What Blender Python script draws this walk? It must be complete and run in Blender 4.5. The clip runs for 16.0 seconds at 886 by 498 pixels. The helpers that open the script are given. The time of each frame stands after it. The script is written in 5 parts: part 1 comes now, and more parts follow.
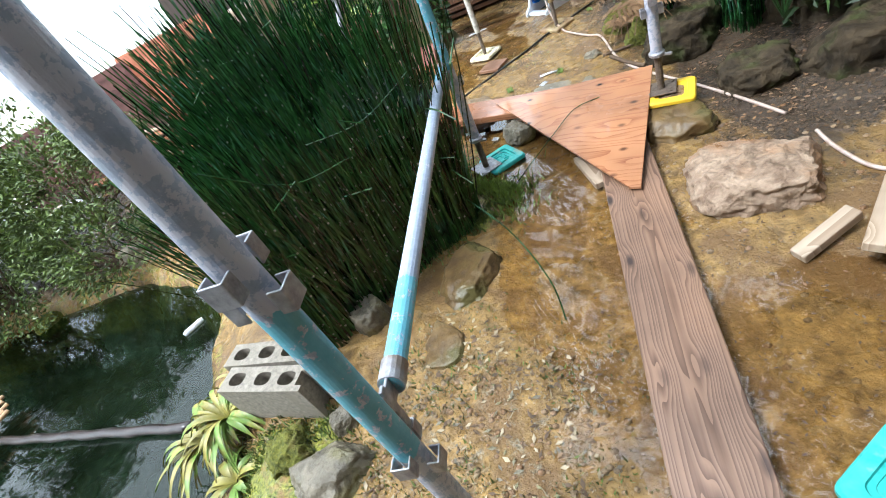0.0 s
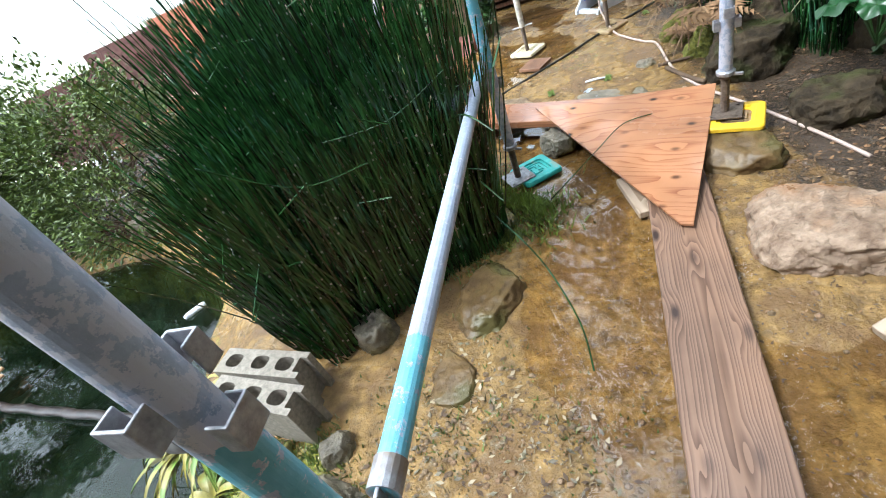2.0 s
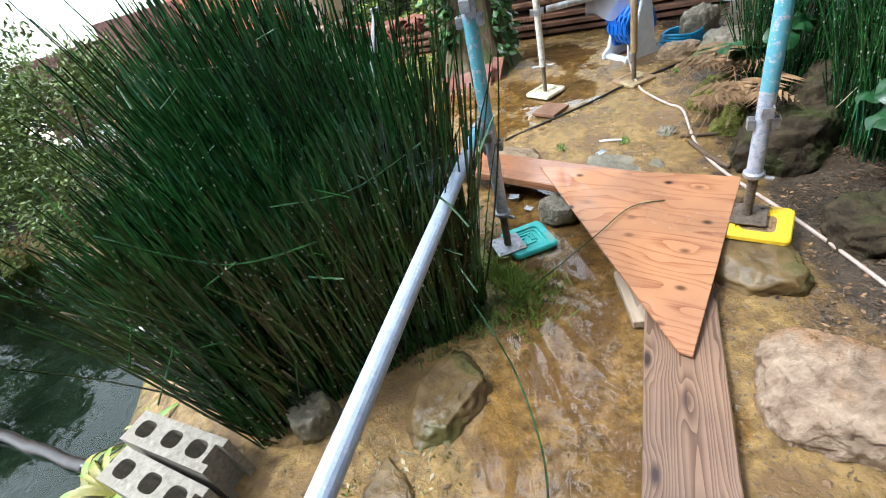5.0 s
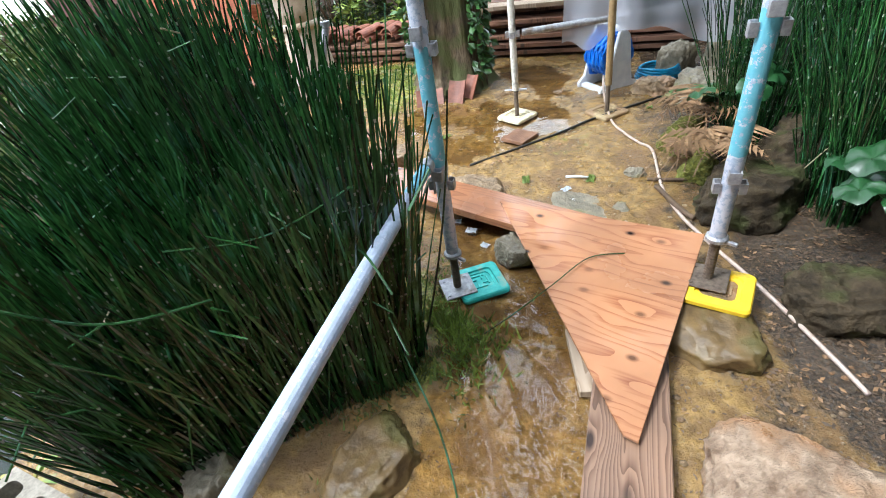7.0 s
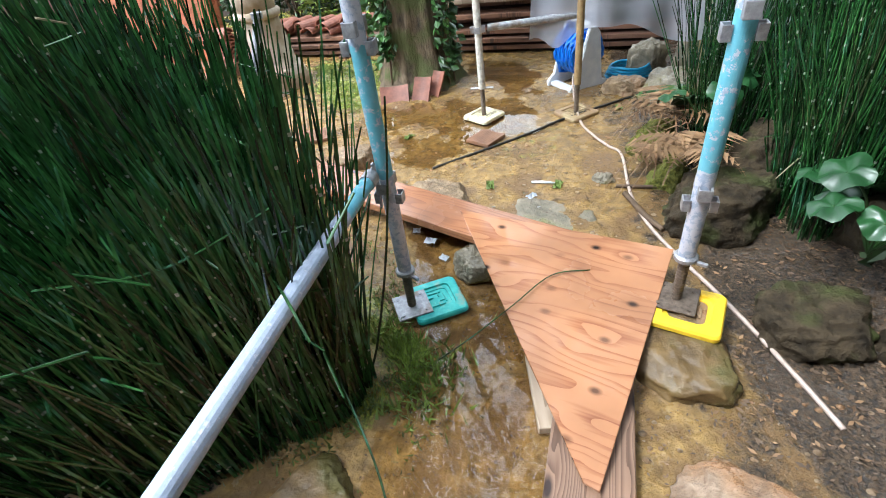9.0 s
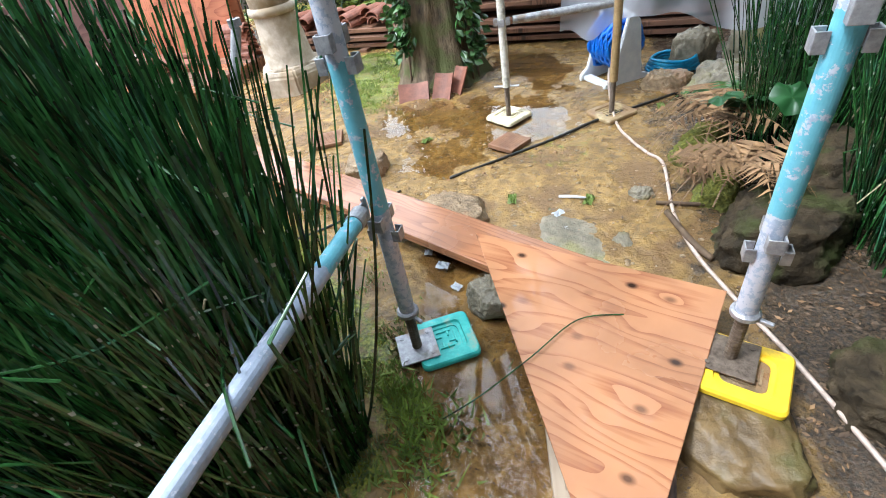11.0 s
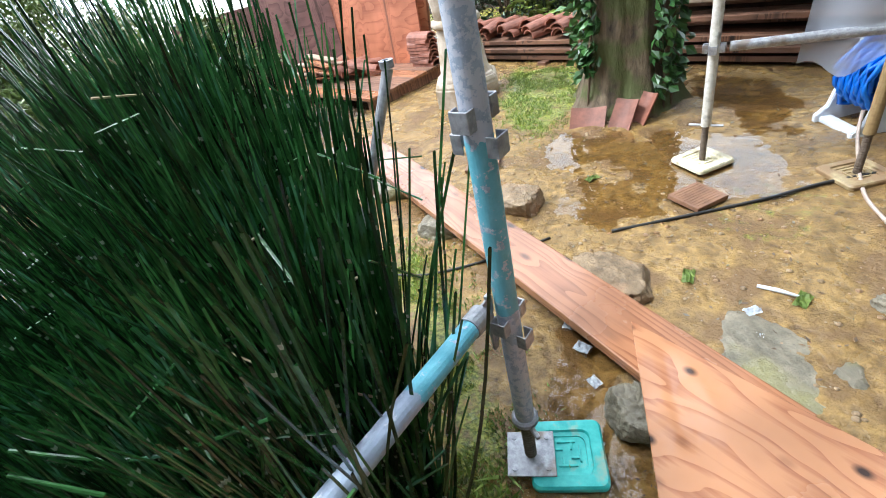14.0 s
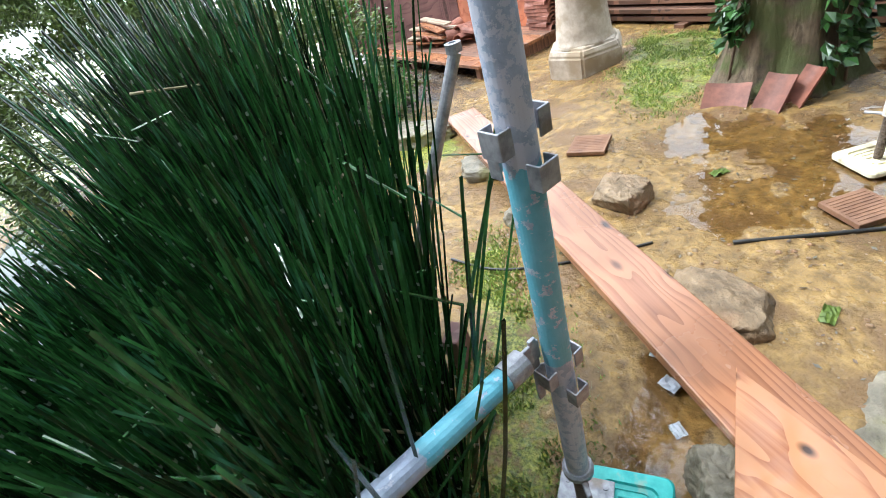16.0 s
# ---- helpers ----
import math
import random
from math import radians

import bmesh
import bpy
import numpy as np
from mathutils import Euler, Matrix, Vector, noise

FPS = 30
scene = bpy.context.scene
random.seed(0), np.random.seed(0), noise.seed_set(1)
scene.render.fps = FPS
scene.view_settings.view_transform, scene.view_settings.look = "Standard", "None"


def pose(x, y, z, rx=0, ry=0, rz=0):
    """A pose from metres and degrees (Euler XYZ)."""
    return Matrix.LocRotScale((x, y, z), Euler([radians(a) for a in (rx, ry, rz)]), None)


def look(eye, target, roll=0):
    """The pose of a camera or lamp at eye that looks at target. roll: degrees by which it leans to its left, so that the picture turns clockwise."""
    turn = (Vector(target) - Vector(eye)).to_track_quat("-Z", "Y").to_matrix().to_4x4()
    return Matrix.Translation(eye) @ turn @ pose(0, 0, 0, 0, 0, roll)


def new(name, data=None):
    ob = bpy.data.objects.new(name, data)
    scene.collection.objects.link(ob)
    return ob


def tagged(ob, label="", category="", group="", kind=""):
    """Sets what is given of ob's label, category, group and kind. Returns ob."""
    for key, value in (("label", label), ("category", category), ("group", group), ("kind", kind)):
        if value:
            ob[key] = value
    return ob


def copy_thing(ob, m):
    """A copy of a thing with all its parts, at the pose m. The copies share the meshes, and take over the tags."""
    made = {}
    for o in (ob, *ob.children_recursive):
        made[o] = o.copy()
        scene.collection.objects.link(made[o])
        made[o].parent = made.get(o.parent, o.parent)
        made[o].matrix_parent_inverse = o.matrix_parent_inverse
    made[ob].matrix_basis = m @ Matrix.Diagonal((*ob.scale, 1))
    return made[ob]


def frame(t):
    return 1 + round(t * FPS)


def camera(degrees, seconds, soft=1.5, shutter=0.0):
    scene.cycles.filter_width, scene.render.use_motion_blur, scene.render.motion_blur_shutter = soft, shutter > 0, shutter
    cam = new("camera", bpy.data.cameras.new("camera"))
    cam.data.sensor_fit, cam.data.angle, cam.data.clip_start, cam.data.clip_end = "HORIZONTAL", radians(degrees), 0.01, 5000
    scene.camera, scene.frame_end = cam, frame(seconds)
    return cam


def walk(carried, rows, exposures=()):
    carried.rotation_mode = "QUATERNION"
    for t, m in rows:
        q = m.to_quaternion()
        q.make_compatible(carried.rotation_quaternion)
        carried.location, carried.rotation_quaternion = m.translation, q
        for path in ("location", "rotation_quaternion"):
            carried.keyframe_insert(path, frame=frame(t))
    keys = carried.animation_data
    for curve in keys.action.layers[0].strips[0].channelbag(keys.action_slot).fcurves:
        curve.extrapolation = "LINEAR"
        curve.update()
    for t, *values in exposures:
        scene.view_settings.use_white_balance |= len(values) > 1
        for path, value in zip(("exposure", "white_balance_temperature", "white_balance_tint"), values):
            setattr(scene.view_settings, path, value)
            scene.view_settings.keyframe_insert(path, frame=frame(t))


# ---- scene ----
cam = camera(87.7, 16.0, soft=1.0)
METRES, EYE, TILT, LEAN, TURN = 1.89, 1.26, -39.62, 23.14, 0.0
ROWS = [
    (0.0, 0.0, 0.0, 0.0, 0.0, -0.0, 0.0),
    (0.5, -0.0108, 0.0246, 0.0073, 0.56, -0.56, -1.44),
    (1.0, -0.0171, 0.0468, 0.0156, 1.04, -0.9, -2.82),
    (1.5, -0.0179, 0.0676, 0.0364, 1.68, -1.31, -4.49),
    (2.0, -0.0118, 0.0955, 0.0597, 2.09, -1.57, -5.9),
    (2.5, -0.0043, 0.1199, 0.0905, 2.56, -1.82, -7.43),
    (3.0, 0.0011, 0.1457, 0.1187, 2.9, -2.07, -8.79),
    (5.5, 0.0299, 0.2403, 0.2338, 2.17, -0.96, -14.97),
    (6.0, 0.0392, 0.2633, 0.2568, 1.47, -0.6, -15.94),
    (6.5, 0.047, 0.2889, 0.2825, 0.49, -0.33, -17.09),
    (7.0, 0.0575, 0.3068, 0.3033, -0.55, -0.11, -17.79),
    (7.5, 0.0696, 0.3234, 0.3194, -1.79, 0.09, -18.17),
    (8.0, 0.0757, 0.3376, 0.3323, -2.71, 0.2, -18.07),
    (8.5, 0.0837, 0.3596, 0.3445, -3.49, 0.3, -17.61),
    (11.0, 0.1088, 0.5014, 0.4501, 0.59, -2.86, -17.94),
    (11.5, 0.1003, 0.5283, 0.4753, 3.85, -3.85, -18.59),
    (12.0, 0.0946, 0.5476, 0.4899, 7.01, -4.72, -19.45),
    (12.5, 0.0867, 0.5632, 0.5025, 10.6, -5.81, -20.87),
    (13.0, 0.0772, 0.5759, 0.5135, 14.15, -6.86, -22.58),
    (13.5, 0.0671, 0.6043, 0.5292, 18.34, -8.9, -24.45),
    (14.0, 0.0676, 0.6342, 0.5569, 21.49, -10.82, -25.69),
    (14.5, 0.0687, 0.6618, 0.5917, 25.36, -13.23, -26.9),
    (15.0, 0.0674, 0.6858, 0.6108, 29.1, -15.72, -27.33),
    (15.5, 0.0675, 0.7132, 0.6199, 33.58, -19.19, -27.25),
    (16.0, 0.0636, 0.7293, 0.6189, 37.47, -22.27, -26.95),
]
walk(cam, [(t, pose(0, 0, EYE, TILT, LEAN, TURN) @ pose(METRES * x, METRES * y, METRES * z, 90 + pitch, roll, yaw)) for t, x, y, z, yaw, pitch, roll in ROWS], [(0.0, 1.28, 5550, 6)])

# ---- world, sun ----
world = bpy.data.worlds.new("sky")
scene.world = world
world.use_nodes = True
wn, wl = world.node_tree.nodes, world.node_tree.links
sky = wn.new("ShaderNodeTexSky")
sky.sky_type, sky.sun_disc = "NISHITA", False
sky.sun_elevation, sky.sun_rotation = radians(60), radians(-115)
sky.air_density, sky.dust_density = 1.2, 5.0
wn["Background"].inputs["Strength"].default_value = 0.15
cloud = wn.new("ShaderNodeMix")  # a bright thin overcast over the blue
cloud.data_type = "RGBA"
cloud.inputs[0].default_value, cloud.inputs[7].default_value = 0.7, (14.0, 14.0, 13.7, 1)
wl.new(sky.outputs[0], cloud.inputs[6])
wl.new(cloud.outputs[2], wn["Background"].inputs["Color"])
sun = new("sun", bpy.data.lights.new("sun", "SUN"))
sun.data.energy, sun.data.angle, sun.data.color = 1.7, radians(11), (1.0, 0.97, 0.92)
sun.matrix_world = look((-4.2, -2.0, 8), (0, 0, 0))


# ---- materials ----
def material(name, dark, light, scale=20.0, rough=0.6, bump=0.3, stretch=(1, 1, 1), metal=0.0, spots=None, spot_scale=3.0,
             spot_at=0.6, per_object=0.0, per_island=0.0, spec=0.5, depth=0.01, detail=8.0, wet=0.0):
    """Two colours mixed by grain, a third by larger stains, fine relief, and a slow change of gloss."""
    m = bpy.data.materials.new(name)
    m.use_nodes = True
    n, l = m.node_tree.nodes, m.node_tree.links
    b = n["Principled BSDF"]
    co, mp = n.new("ShaderNodeTexCoord"), n.new("ShaderNodeMapping")
    mp.inputs["Scale"].default_value = stretch
    l.new(co.outputs["Object"], mp.inputs["Vector"])
    g = n.new("ShaderNodeTexNoise")
    g.inputs["Scale"].default_value, g.inputs["Detail"].default_value, g.inputs["Roughness"].default_value = scale, detail, 0.65
    l.new(mp.outputs[0], g.inputs["Vector"])
    r = n.new("ShaderNodeMapRange")
    r.inputs[1].default_value, r.inputs[2].default_value = 0.3, 0.7
    l.new(g.outputs["Fac"], r.inputs[0])
    mix = n.new("ShaderNodeMix")
    mix.data_type = "RGBA"
    mix.inputs[6].default_value, mix.inputs[7].default_value = (*dark, 1), (*light, 1)
    l.new(r.outputs[0], mix.inputs[0])
    out = mix.outputs[2]
    s = n.new("ShaderNodeTexNoise")
    s.inputs["Scale"].default_value, s.inputs["Detail"].default_value = spot_scale, 6.0
    l.new(co.outputs["Object"], s.inputs["Vector"])
    if spots:
        r2 = n.new("ShaderNodeMapRange")
        r2.inputs[1].default_value, r2.inputs[2].default_value = spot_at - 0.06, spot_at + 0.06
        l.new(s.outputs["Fac"], r2.inputs[0])
        mix2 = n.new("ShaderNodeMix")
        mix2.data_type = "RGBA"
        l.new(r2.outputs[0], mix2.inputs[0])
        l.new(out, mix2.inputs[6])
        mix2.inputs[7].default_value = (*spots, 1)
        out = mix2.outputs[2]
    if per_object or per_island:
        src = n.new("ShaderNodeObjectInfo").outputs["Random"] if per_object else n.new("ShaderNodeNewGeometry").outputs["Random Per Island"]
        amount = per_object or per_island
        hsv, r3 = n.new("ShaderNodeHueSaturation"), n.new("ShaderNodeMapRange")
        r3.inputs[3].default_value, r3.inputs[4].default_value = 1 - amount, 1 + amount
        l.new(src, r3.inputs[0])
        l.new(r3.outputs[0], hsv.inputs["Value"])
        l.new(out, hsv.inputs["Color"])
        out = hsv.outputs[0]
    l.new(out, b.inputs["Base Color"])
    r4 = n.new("ShaderNodeMapRange")
    r4.inputs[1].default_value, r4.inputs[2].default_value = 0.35, 0.65
    r4.inputs[3].default_value, r4.inputs[4].default_value = rough, max(rough - wet, 0.05)
    l.new(s.outputs["Fac"], r4.inputs[0])
    l.new(r4.outputs[0], b.inputs["Roughness"])
    b.inputs["Metallic"].default_value, b.inputs["Specular IOR Level"].default_value = metal, spec
    bp = n.new("ShaderNodeBump")
    bp.inputs["Strength"].default_value, bp.inputs["Distance"].default_value = bump, depth
    l.new(g.outputs["Fac"], bp.inputs["Height"])
    l.new(bp.outputs[0], b.inputs["Normal"])
    return m


def wood(name, dark, light, rings=18.0, warp=2.5, rough=0.45, bump=0.25, knot=(0.03, 0.015, 0.01), per_object=0.12, across=1.0, lines=(0.2, 0.8), wander=0.5, knots=(5, 9), swirl=2.5):
    """Boards along local x: ring lines that bend round, knots, grey wear."""
    m = bpy.data.materials.new(name)
    m.use_nodes = True
    n, l = m.node_tree.nodes, m.node_tree.links
    b = n["Principled BSDF"]
    co, mp = n.new("ShaderNodeTexCoord"), n.new("ShaderNodeMapping")
    mp.inputs["Scale"].default_value = (0.35, across, across)
    l.new(co.outputs["Object"], mp.inputs["Vector"])
    warped = n.new("ShaderNodeTexNoise")
    for key, value in (("Scale", wander * 3.2), ("Detail", 2.0), ("Roughness", 0.4)):
        warped.inputs[key].default_value = value
    l.new(mp.outputs[0], warped.inputs["Vector"])
    sep = n.new("ShaderNodeSeparateXYZ")
    l.new(co.outputs["Object"], sep.inputs[0])
    lin, tot, wv = (n.new("ShaderNodeMath") for _ in range(3))
    lin.operation, tot.operation, wv.operation = "MULTIPLY", "MULTIPLY_ADD", "FRACT"
    lin.inputs[1].default_value, tot.inputs[1].default_value = rings, warp
    l.new(sep.outputs[1], lin.inputs[0])
    l.new(warped.outputs["Fac"], tot.inputs[0])
    l.new(lin.outputs[0], tot.inputs[2])
    fm = n.new("ShaderNodeMapping")
    fm.inputs["Scale"].default_value = (3, 90, 90)
    l.new(co.outputs["Object"], fm.inputs["Vector"])
    fine = n.new("ShaderNodeTexNoise")
    fine.inputs["Scale"].default_value, fine.inputs["Detail"].default_value = 1.0, 5.0
    l.new(fm.outputs[0], fine.inputs["Vector"])
    add = n.new("ShaderNodeMath")
    add.operation = "MULTIPLY_ADD"
    add.inputs[1].default_value = 0.55
    l.new(wv.outputs[0], add.inputs[0])
    half = n.new("ShaderNodeMath")
    half.operation = "MULTIPLY"
    half.inputs[1].default_value = 0.5
    l.new(fine.outputs["Fac"], half.inputs[0])
    l.new(half.outputs[0], add.inputs[2])
    ramp = n.new("ShaderNodeValToRGB")
    ramp.color_ramp.elements[0].position, ramp.color_ramp.elements[0].color = lines[0], (*light, 1)
    ramp.color_ramp.elements[1].position, ramp.color_ramp.elements[1].color = lines[1], (*dark, 1)
    l.new(add.outputs[0], ramp.inputs[0])
    big = n.new("ShaderNodeTexNoise")
    big.inputs["Scale"].default_value, big.inputs["Detail"].default_value = 2.6, 5.0
    l.new(co.outputs["Object"], big.inputs["Vector"])
    hsv, r3 = n.new("ShaderNodeHueSaturation"), n.new("ShaderNodeMapRange")
    r3.inputs[1].default_value, r3.inputs[2].default_value = 0.3, 0.7
    r3.inputs[3].default_value, r3.inputs[4].default_value = 0.7, 1.25
    l.new(big.outputs["Fac"], r3.inputs[0])
    info, r5, mul = n.new("ShaderNodeObjectInfo"), n.new("ShaderNodeMapRange"), n.new("ShaderNodeMath")
    r5.inputs[3].default_value, r5.inputs[4].default_value = 1 - per_object, 1 + per_object
    l.new(info.outputs["Random"], r5.inputs[0])
    mul.operation = "MULTIPLY"
    l.new(r3.outputs[0], mul.inputs[0])
    l.new(r5.outputs[0], mul.inputs[1])
    l.new(mul.outputs[0], hsv.inputs["Value"])
    l.new(ramp.outputs[0], hsv.inputs["Color"])
    km = n.new("ShaderNodeMapping")
    km.inputs["Scale"].default_value = (*knots, 0.01)
    l.new(co.outputs["Object"], km.inputs["Vector"])
    vo = n.new("ShaderNodeTexVoronoi")
    vo.voronoi_dimensions = "2D"
    vo.inputs["Scale"].default_value = 1.0
    l.new(km.outputs[0], vo.inputs["Vector"])
    swell, bent = n.new("ShaderNodeMapRange"), n.new("ShaderNodeMath")  # the grain bends round the knots
    swell.interpolation_type = "SMOOTHERSTEP"
    for i, v in ((1, 0.0), (2, 0.42), (3, swirl), (4, 0.0)):
        swell.inputs[i].default_value = v
    l.new(vo.outputs["Distance"], swell.inputs[0])
    l.new(swell.outputs[0], bent.inputs[0])
    l.new(tot.outputs[0], bent.inputs[1])
    l.new(bent.outputs[0], wv.inputs[0])
    kr = n.new("ShaderNodeMapRange")
    kr.inputs[1].default_value, kr.inputs[2].default_value = 0.04, 0.13
    kr.inputs[3].default_value, kr.inputs[4].default_value = 1.3, 0.0
    l.new(vo.outputs["Distance"], kr.inputs[0])
    mix = n.new("ShaderNodeMix")
    mix.data_type = "RGBA"
    tone, gate, some = n.new("ShaderNodeSeparateColor"), n.new("ShaderNodeMath"), n.new("ShaderNodeMath")
    l.new(vo.outputs["Color"], tone.inputs[0])
    gate.operation, some.operation = "SUBTRACT", "MULTIPLY"
    gate.use_clamp = True
    gate.inputs[1].default_value = 0.08
    l.new(tone.outputs[0], gate.inputs[0])
    l.new(gate.outputs[0], some.inputs[0])
    l.new(kr.outputs[0], some.inputs[1])
    l.new(some.outputs[0], mix.inputs[0])
    l.new(hsv.outputs[0], mix.inputs[6])
    mix.inputs[7].default_value = (*knot, 1)
    l.new(mix.outputs[2], b.inputs["Base Color"])
    rr = n.new("ShaderNodeMapRange")
    rr.inputs[1].default_value, rr.inputs[2].default_value = 0.4, 0.62
    rr.inputs[3].default_value, rr.inputs[4].default_value = rough + 0.1, rough - 0.15
    l.new(big.outputs["Fac"], rr.inputs[0])
    l.new(rr.outputs[0], b.inputs["Roughness"])
    bp = n.new("ShaderNodeBump")
    bp.inputs["Strength"].default_value, bp.inputs["Distance"].default_value = bump, 0.004
    bp.invert = True
    l.new(add.outputs[0], bp.inputs["Height"])
    l.new(bp.outputs[0], b.inputs["Normal"])
    return m


def painted_pipe(name, lo, hi, axis=2, share=0.5, second=None, fleck_at=0.51):
    """Galvanised tube with flaking blue paint between lo and hi along one local axis (and in a second stretch)."""
    m = bpy.data.materials.new(name)
    m.use_nodes = True
    n, l = m.node_tree.nodes, m.node_tree.links
    b = n["Principled BSDF"]
    co, sp = n.new("ShaderNodeTexCoord"), n.new("ShaderNodeSeparateXYZ")
    l.new(co.outputs["Object"], sp.inputs[0])

    def math_node(op, a, c):
        q = n.new("ShaderNodeMath")
        q.operation = op
        for i, v in enumerate((a, c)):
            if isinstance(v, float):
                q.inputs[i].default_value = v
            else:
                l.new(v, q.inputs[i])
        return q.outputs[0]

    def noise_node(scale, det=8.0):
        q = n.new("ShaderNodeTexNoise")
        q.inputs["Scale"].default_value, q.inputs["Detail"].default_value, q.inputs["Roughness"].default_value = scale, det, 0.7
        l.new(co.outputs["Object"], q.inputs["Vector"])
        return q.outputs["Fac"]

    def mix_node(f, a, c):
        q = n.new("ShaderNodeMix")
        q.data_type = "RGBA"
        l.new(f, q.inputs[0])
        for i, v in ((6, a), (7, c)):
            if isinstance(v, tuple):
                q.inputs[i].default_value = (*v, 1)
            else:
                l.new(v, q.inputs[i])
        return q.outputs[2]

    z = math_node("ADD", sp.outputs[axis], math_node("MULTIPLY", noise_node(25.0), 0.06))
    band = math_node("MULTIPLY", math_node("GREATER_THAN", z, lo), math_node("LESS_THAN", z, hi))
    if second:
        band = math_node("MAXIMUM", band, math_node("MULTIPLY", math_node("GREATER_THAN", z, second[0]), math_node("LESS_THAN", z, second[1])))
    flake = math_node("GREATER_THAN", noise_node(38.0, 12.0), share)
    paint = math_node("MULTIPLY", band, flake)
    grey = mix_node(noise_node(55.0), (0.2, 0.24, 0.33), (0.55, 0.62, 0.75))
    fleck = math_node("GREATER_THAN", noise_node(46.0, 10.0), fleck_at)
    grey = mix_node(fleck, grey, (0.56, 0.57, 0.64))
    rust = math_node("GREATER_THAN", noise_node(30.0), 0.7)
    grey = mix_node(rust, grey, (0.25, 0.23, 0.25))
    blue = mix_node(noise_node(30.0), (0.06, 0.3, 0.4), (0.26, 0.58, 0.68))
    l.new(mix_node(paint, grey, blue), b.inputs["Base Color"])
    l.new(math_node("MULTIPLY", math_node("SUBTRACT", 1.0, paint), 0.15), b.inputs["Metallic"])
    l.new(math_node("ADD", math_node("MULTIPLY", noise_node(20.0), 0.3), 0.3), b.inputs["Roughness"])
    bp = n.new("ShaderNodeBump")
    bp.inputs["Strength"].default_value, bp.inputs["Distance"].default_value = 0.5, 0.003
    l.new(math_node("ADD", noise_node(60.0), math_node("MULTIPLY", paint, 0.25)), bp.inputs["Height"])
    l.new(bp.outputs[0], b.inputs["Normal"])
    return m


def water(name, tint, ripple=6.0, strength=0.05, ior=1.6):
    """Shallow water: a clear tinted sheet that mirrors the sky by its angle."""
    m = bpy.data.materials.new(name)
    m.use_nodes = True
    n, l = m.node_tree.nodes, m.node_tree.links
    n.remove(n["Principled BSDF"])
    tr, gl, mx, fr = (n.new("ShaderNode" + k) for k in ("BsdfTransparent", "BsdfGlossy", "MixShader", "Fresnel"))
    tr.inputs["Color"].default_value = (*tint, 1)
    gl.inputs["Roughness"].default_value = 0.015
    fr.inputs["IOR"].default_value = ior
    co, ns, bp = n.new("ShaderNodeTexCoord"), n.new("ShaderNodeTexNoise"), n.new("ShaderNodeBump")
    ns.inputs["Scale"].default_value, ns.inputs["Detail"].default_value = ripple, 2.0
    bp.inputs["Strength"].default_value, bp.inputs["Distance"].default_value = strength, 0.02
    l.new(co.outputs["Object"], ns.inputs["Vector"])
    l.new(ns.outputs["Fac"], bp.inputs["Height"])
    l.new(bp.outputs[0], gl.inputs["Normal"])
    l.new(bp.outputs[0], fr.inputs["Normal"])
    for a, c in ((fr.outputs[0], mx.inputs[0]), (tr.outputs[0], mx.inputs[1]), (gl.outputs[0], mx.inputs[2]), (mx.outputs[0], n["Material Output"].inputs["Surface"])):
        l.new(a, c)
    return m


def ground_material():
    """Wet clay with grit, moss patches and pale gravel."""
    m = material("wet_clay", (0.08, 0.044, 0.013), (0.4, 0.25, 0.082), 20.0, 0.38, 1.0, spots=(0.17, 0.1, 0.04), spot_scale=4.5,
                 spot_at=0.55, wet=0.32, depth=0.02, detail=14.0)
    n, l = m.node_tree.nodes, m.node_tree.links
    b = n["Principled BSDF"]
    base = b.inputs["Base Color"].links[0].from_socket
    co = n["Texture Coordinate"]
    at = n.new("ShaderNodeAttribute")
    at.attribute_name = "cover"
    sep = n.new("ShaderNodeSeparateColor")
    l.new(at.outputs["Color"], sep.inputs[0])

    def layer(base, channel, scale, colours, level):
        ns, ad, rr, cr, mx = (n.new("ShaderNode" + k) for k in ("TexNoise", "Math", "MapRange", "ValToRGB", "Mix"))
        ns.inputs["Scale"].default_value, ns.inputs["Detail"].default_value, ns.inputs["Roughness"].default_value = scale, 9.0, 0.75
        l.new(co.outputs["Object"], ns.inputs["Vector"])
        l.new(ns.outputs["Fac"], ad.inputs[0])
        l.new(sep.outputs[channel], ad.inputs[1])
        rr.inputs[1].default_value, rr.inputs[2].default_value = level - 0.05, level + 0.09
        l.new(ad.outputs[0], rr.inputs[0])
        fine = n.new("ShaderNodeTexNoise")
        fine.inputs["Scale"].default_value, fine.inputs["Detail"].default_value = 90.0, 6.0
        l.new(co.outputs["Object"], fine.inputs["Vector"])
        cr.color_ramp.elements[0].position, cr.color_ramp.elements[1].position = 0.38, 0.64
        cr.color_ramp.elements[0].color, cr.color_ramp.elements[1].color = (*colours[0], 1), (*colours[1], 1)
        l.new(fine.outputs["Fac"], cr.inputs[0])
        mx.data_type = "RGBA"
        l.new(rr.outputs[0], mx.inputs[0])
        l.new(base, mx.inputs[6])
        l.new(cr.outputs[0], mx.inputs[7])
        return mx.outputs[2]

    out = layer(base, "Green", 14.0, ((0.08, 0.1, 0.012), (0.3, 0.3, 0.045)), 1.0)
    out = layer(out, "Red", 22.0, ((0.1, 0.085, 0.05), (0.4, 0.34, 0.24)), 1.0)
    # dark layer: bank soil and pond bed, plus shade painted at the horsetails' foot
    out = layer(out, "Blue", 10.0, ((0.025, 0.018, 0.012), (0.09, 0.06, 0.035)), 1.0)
    l.new(out, b.inputs["Base Color"])
    return m


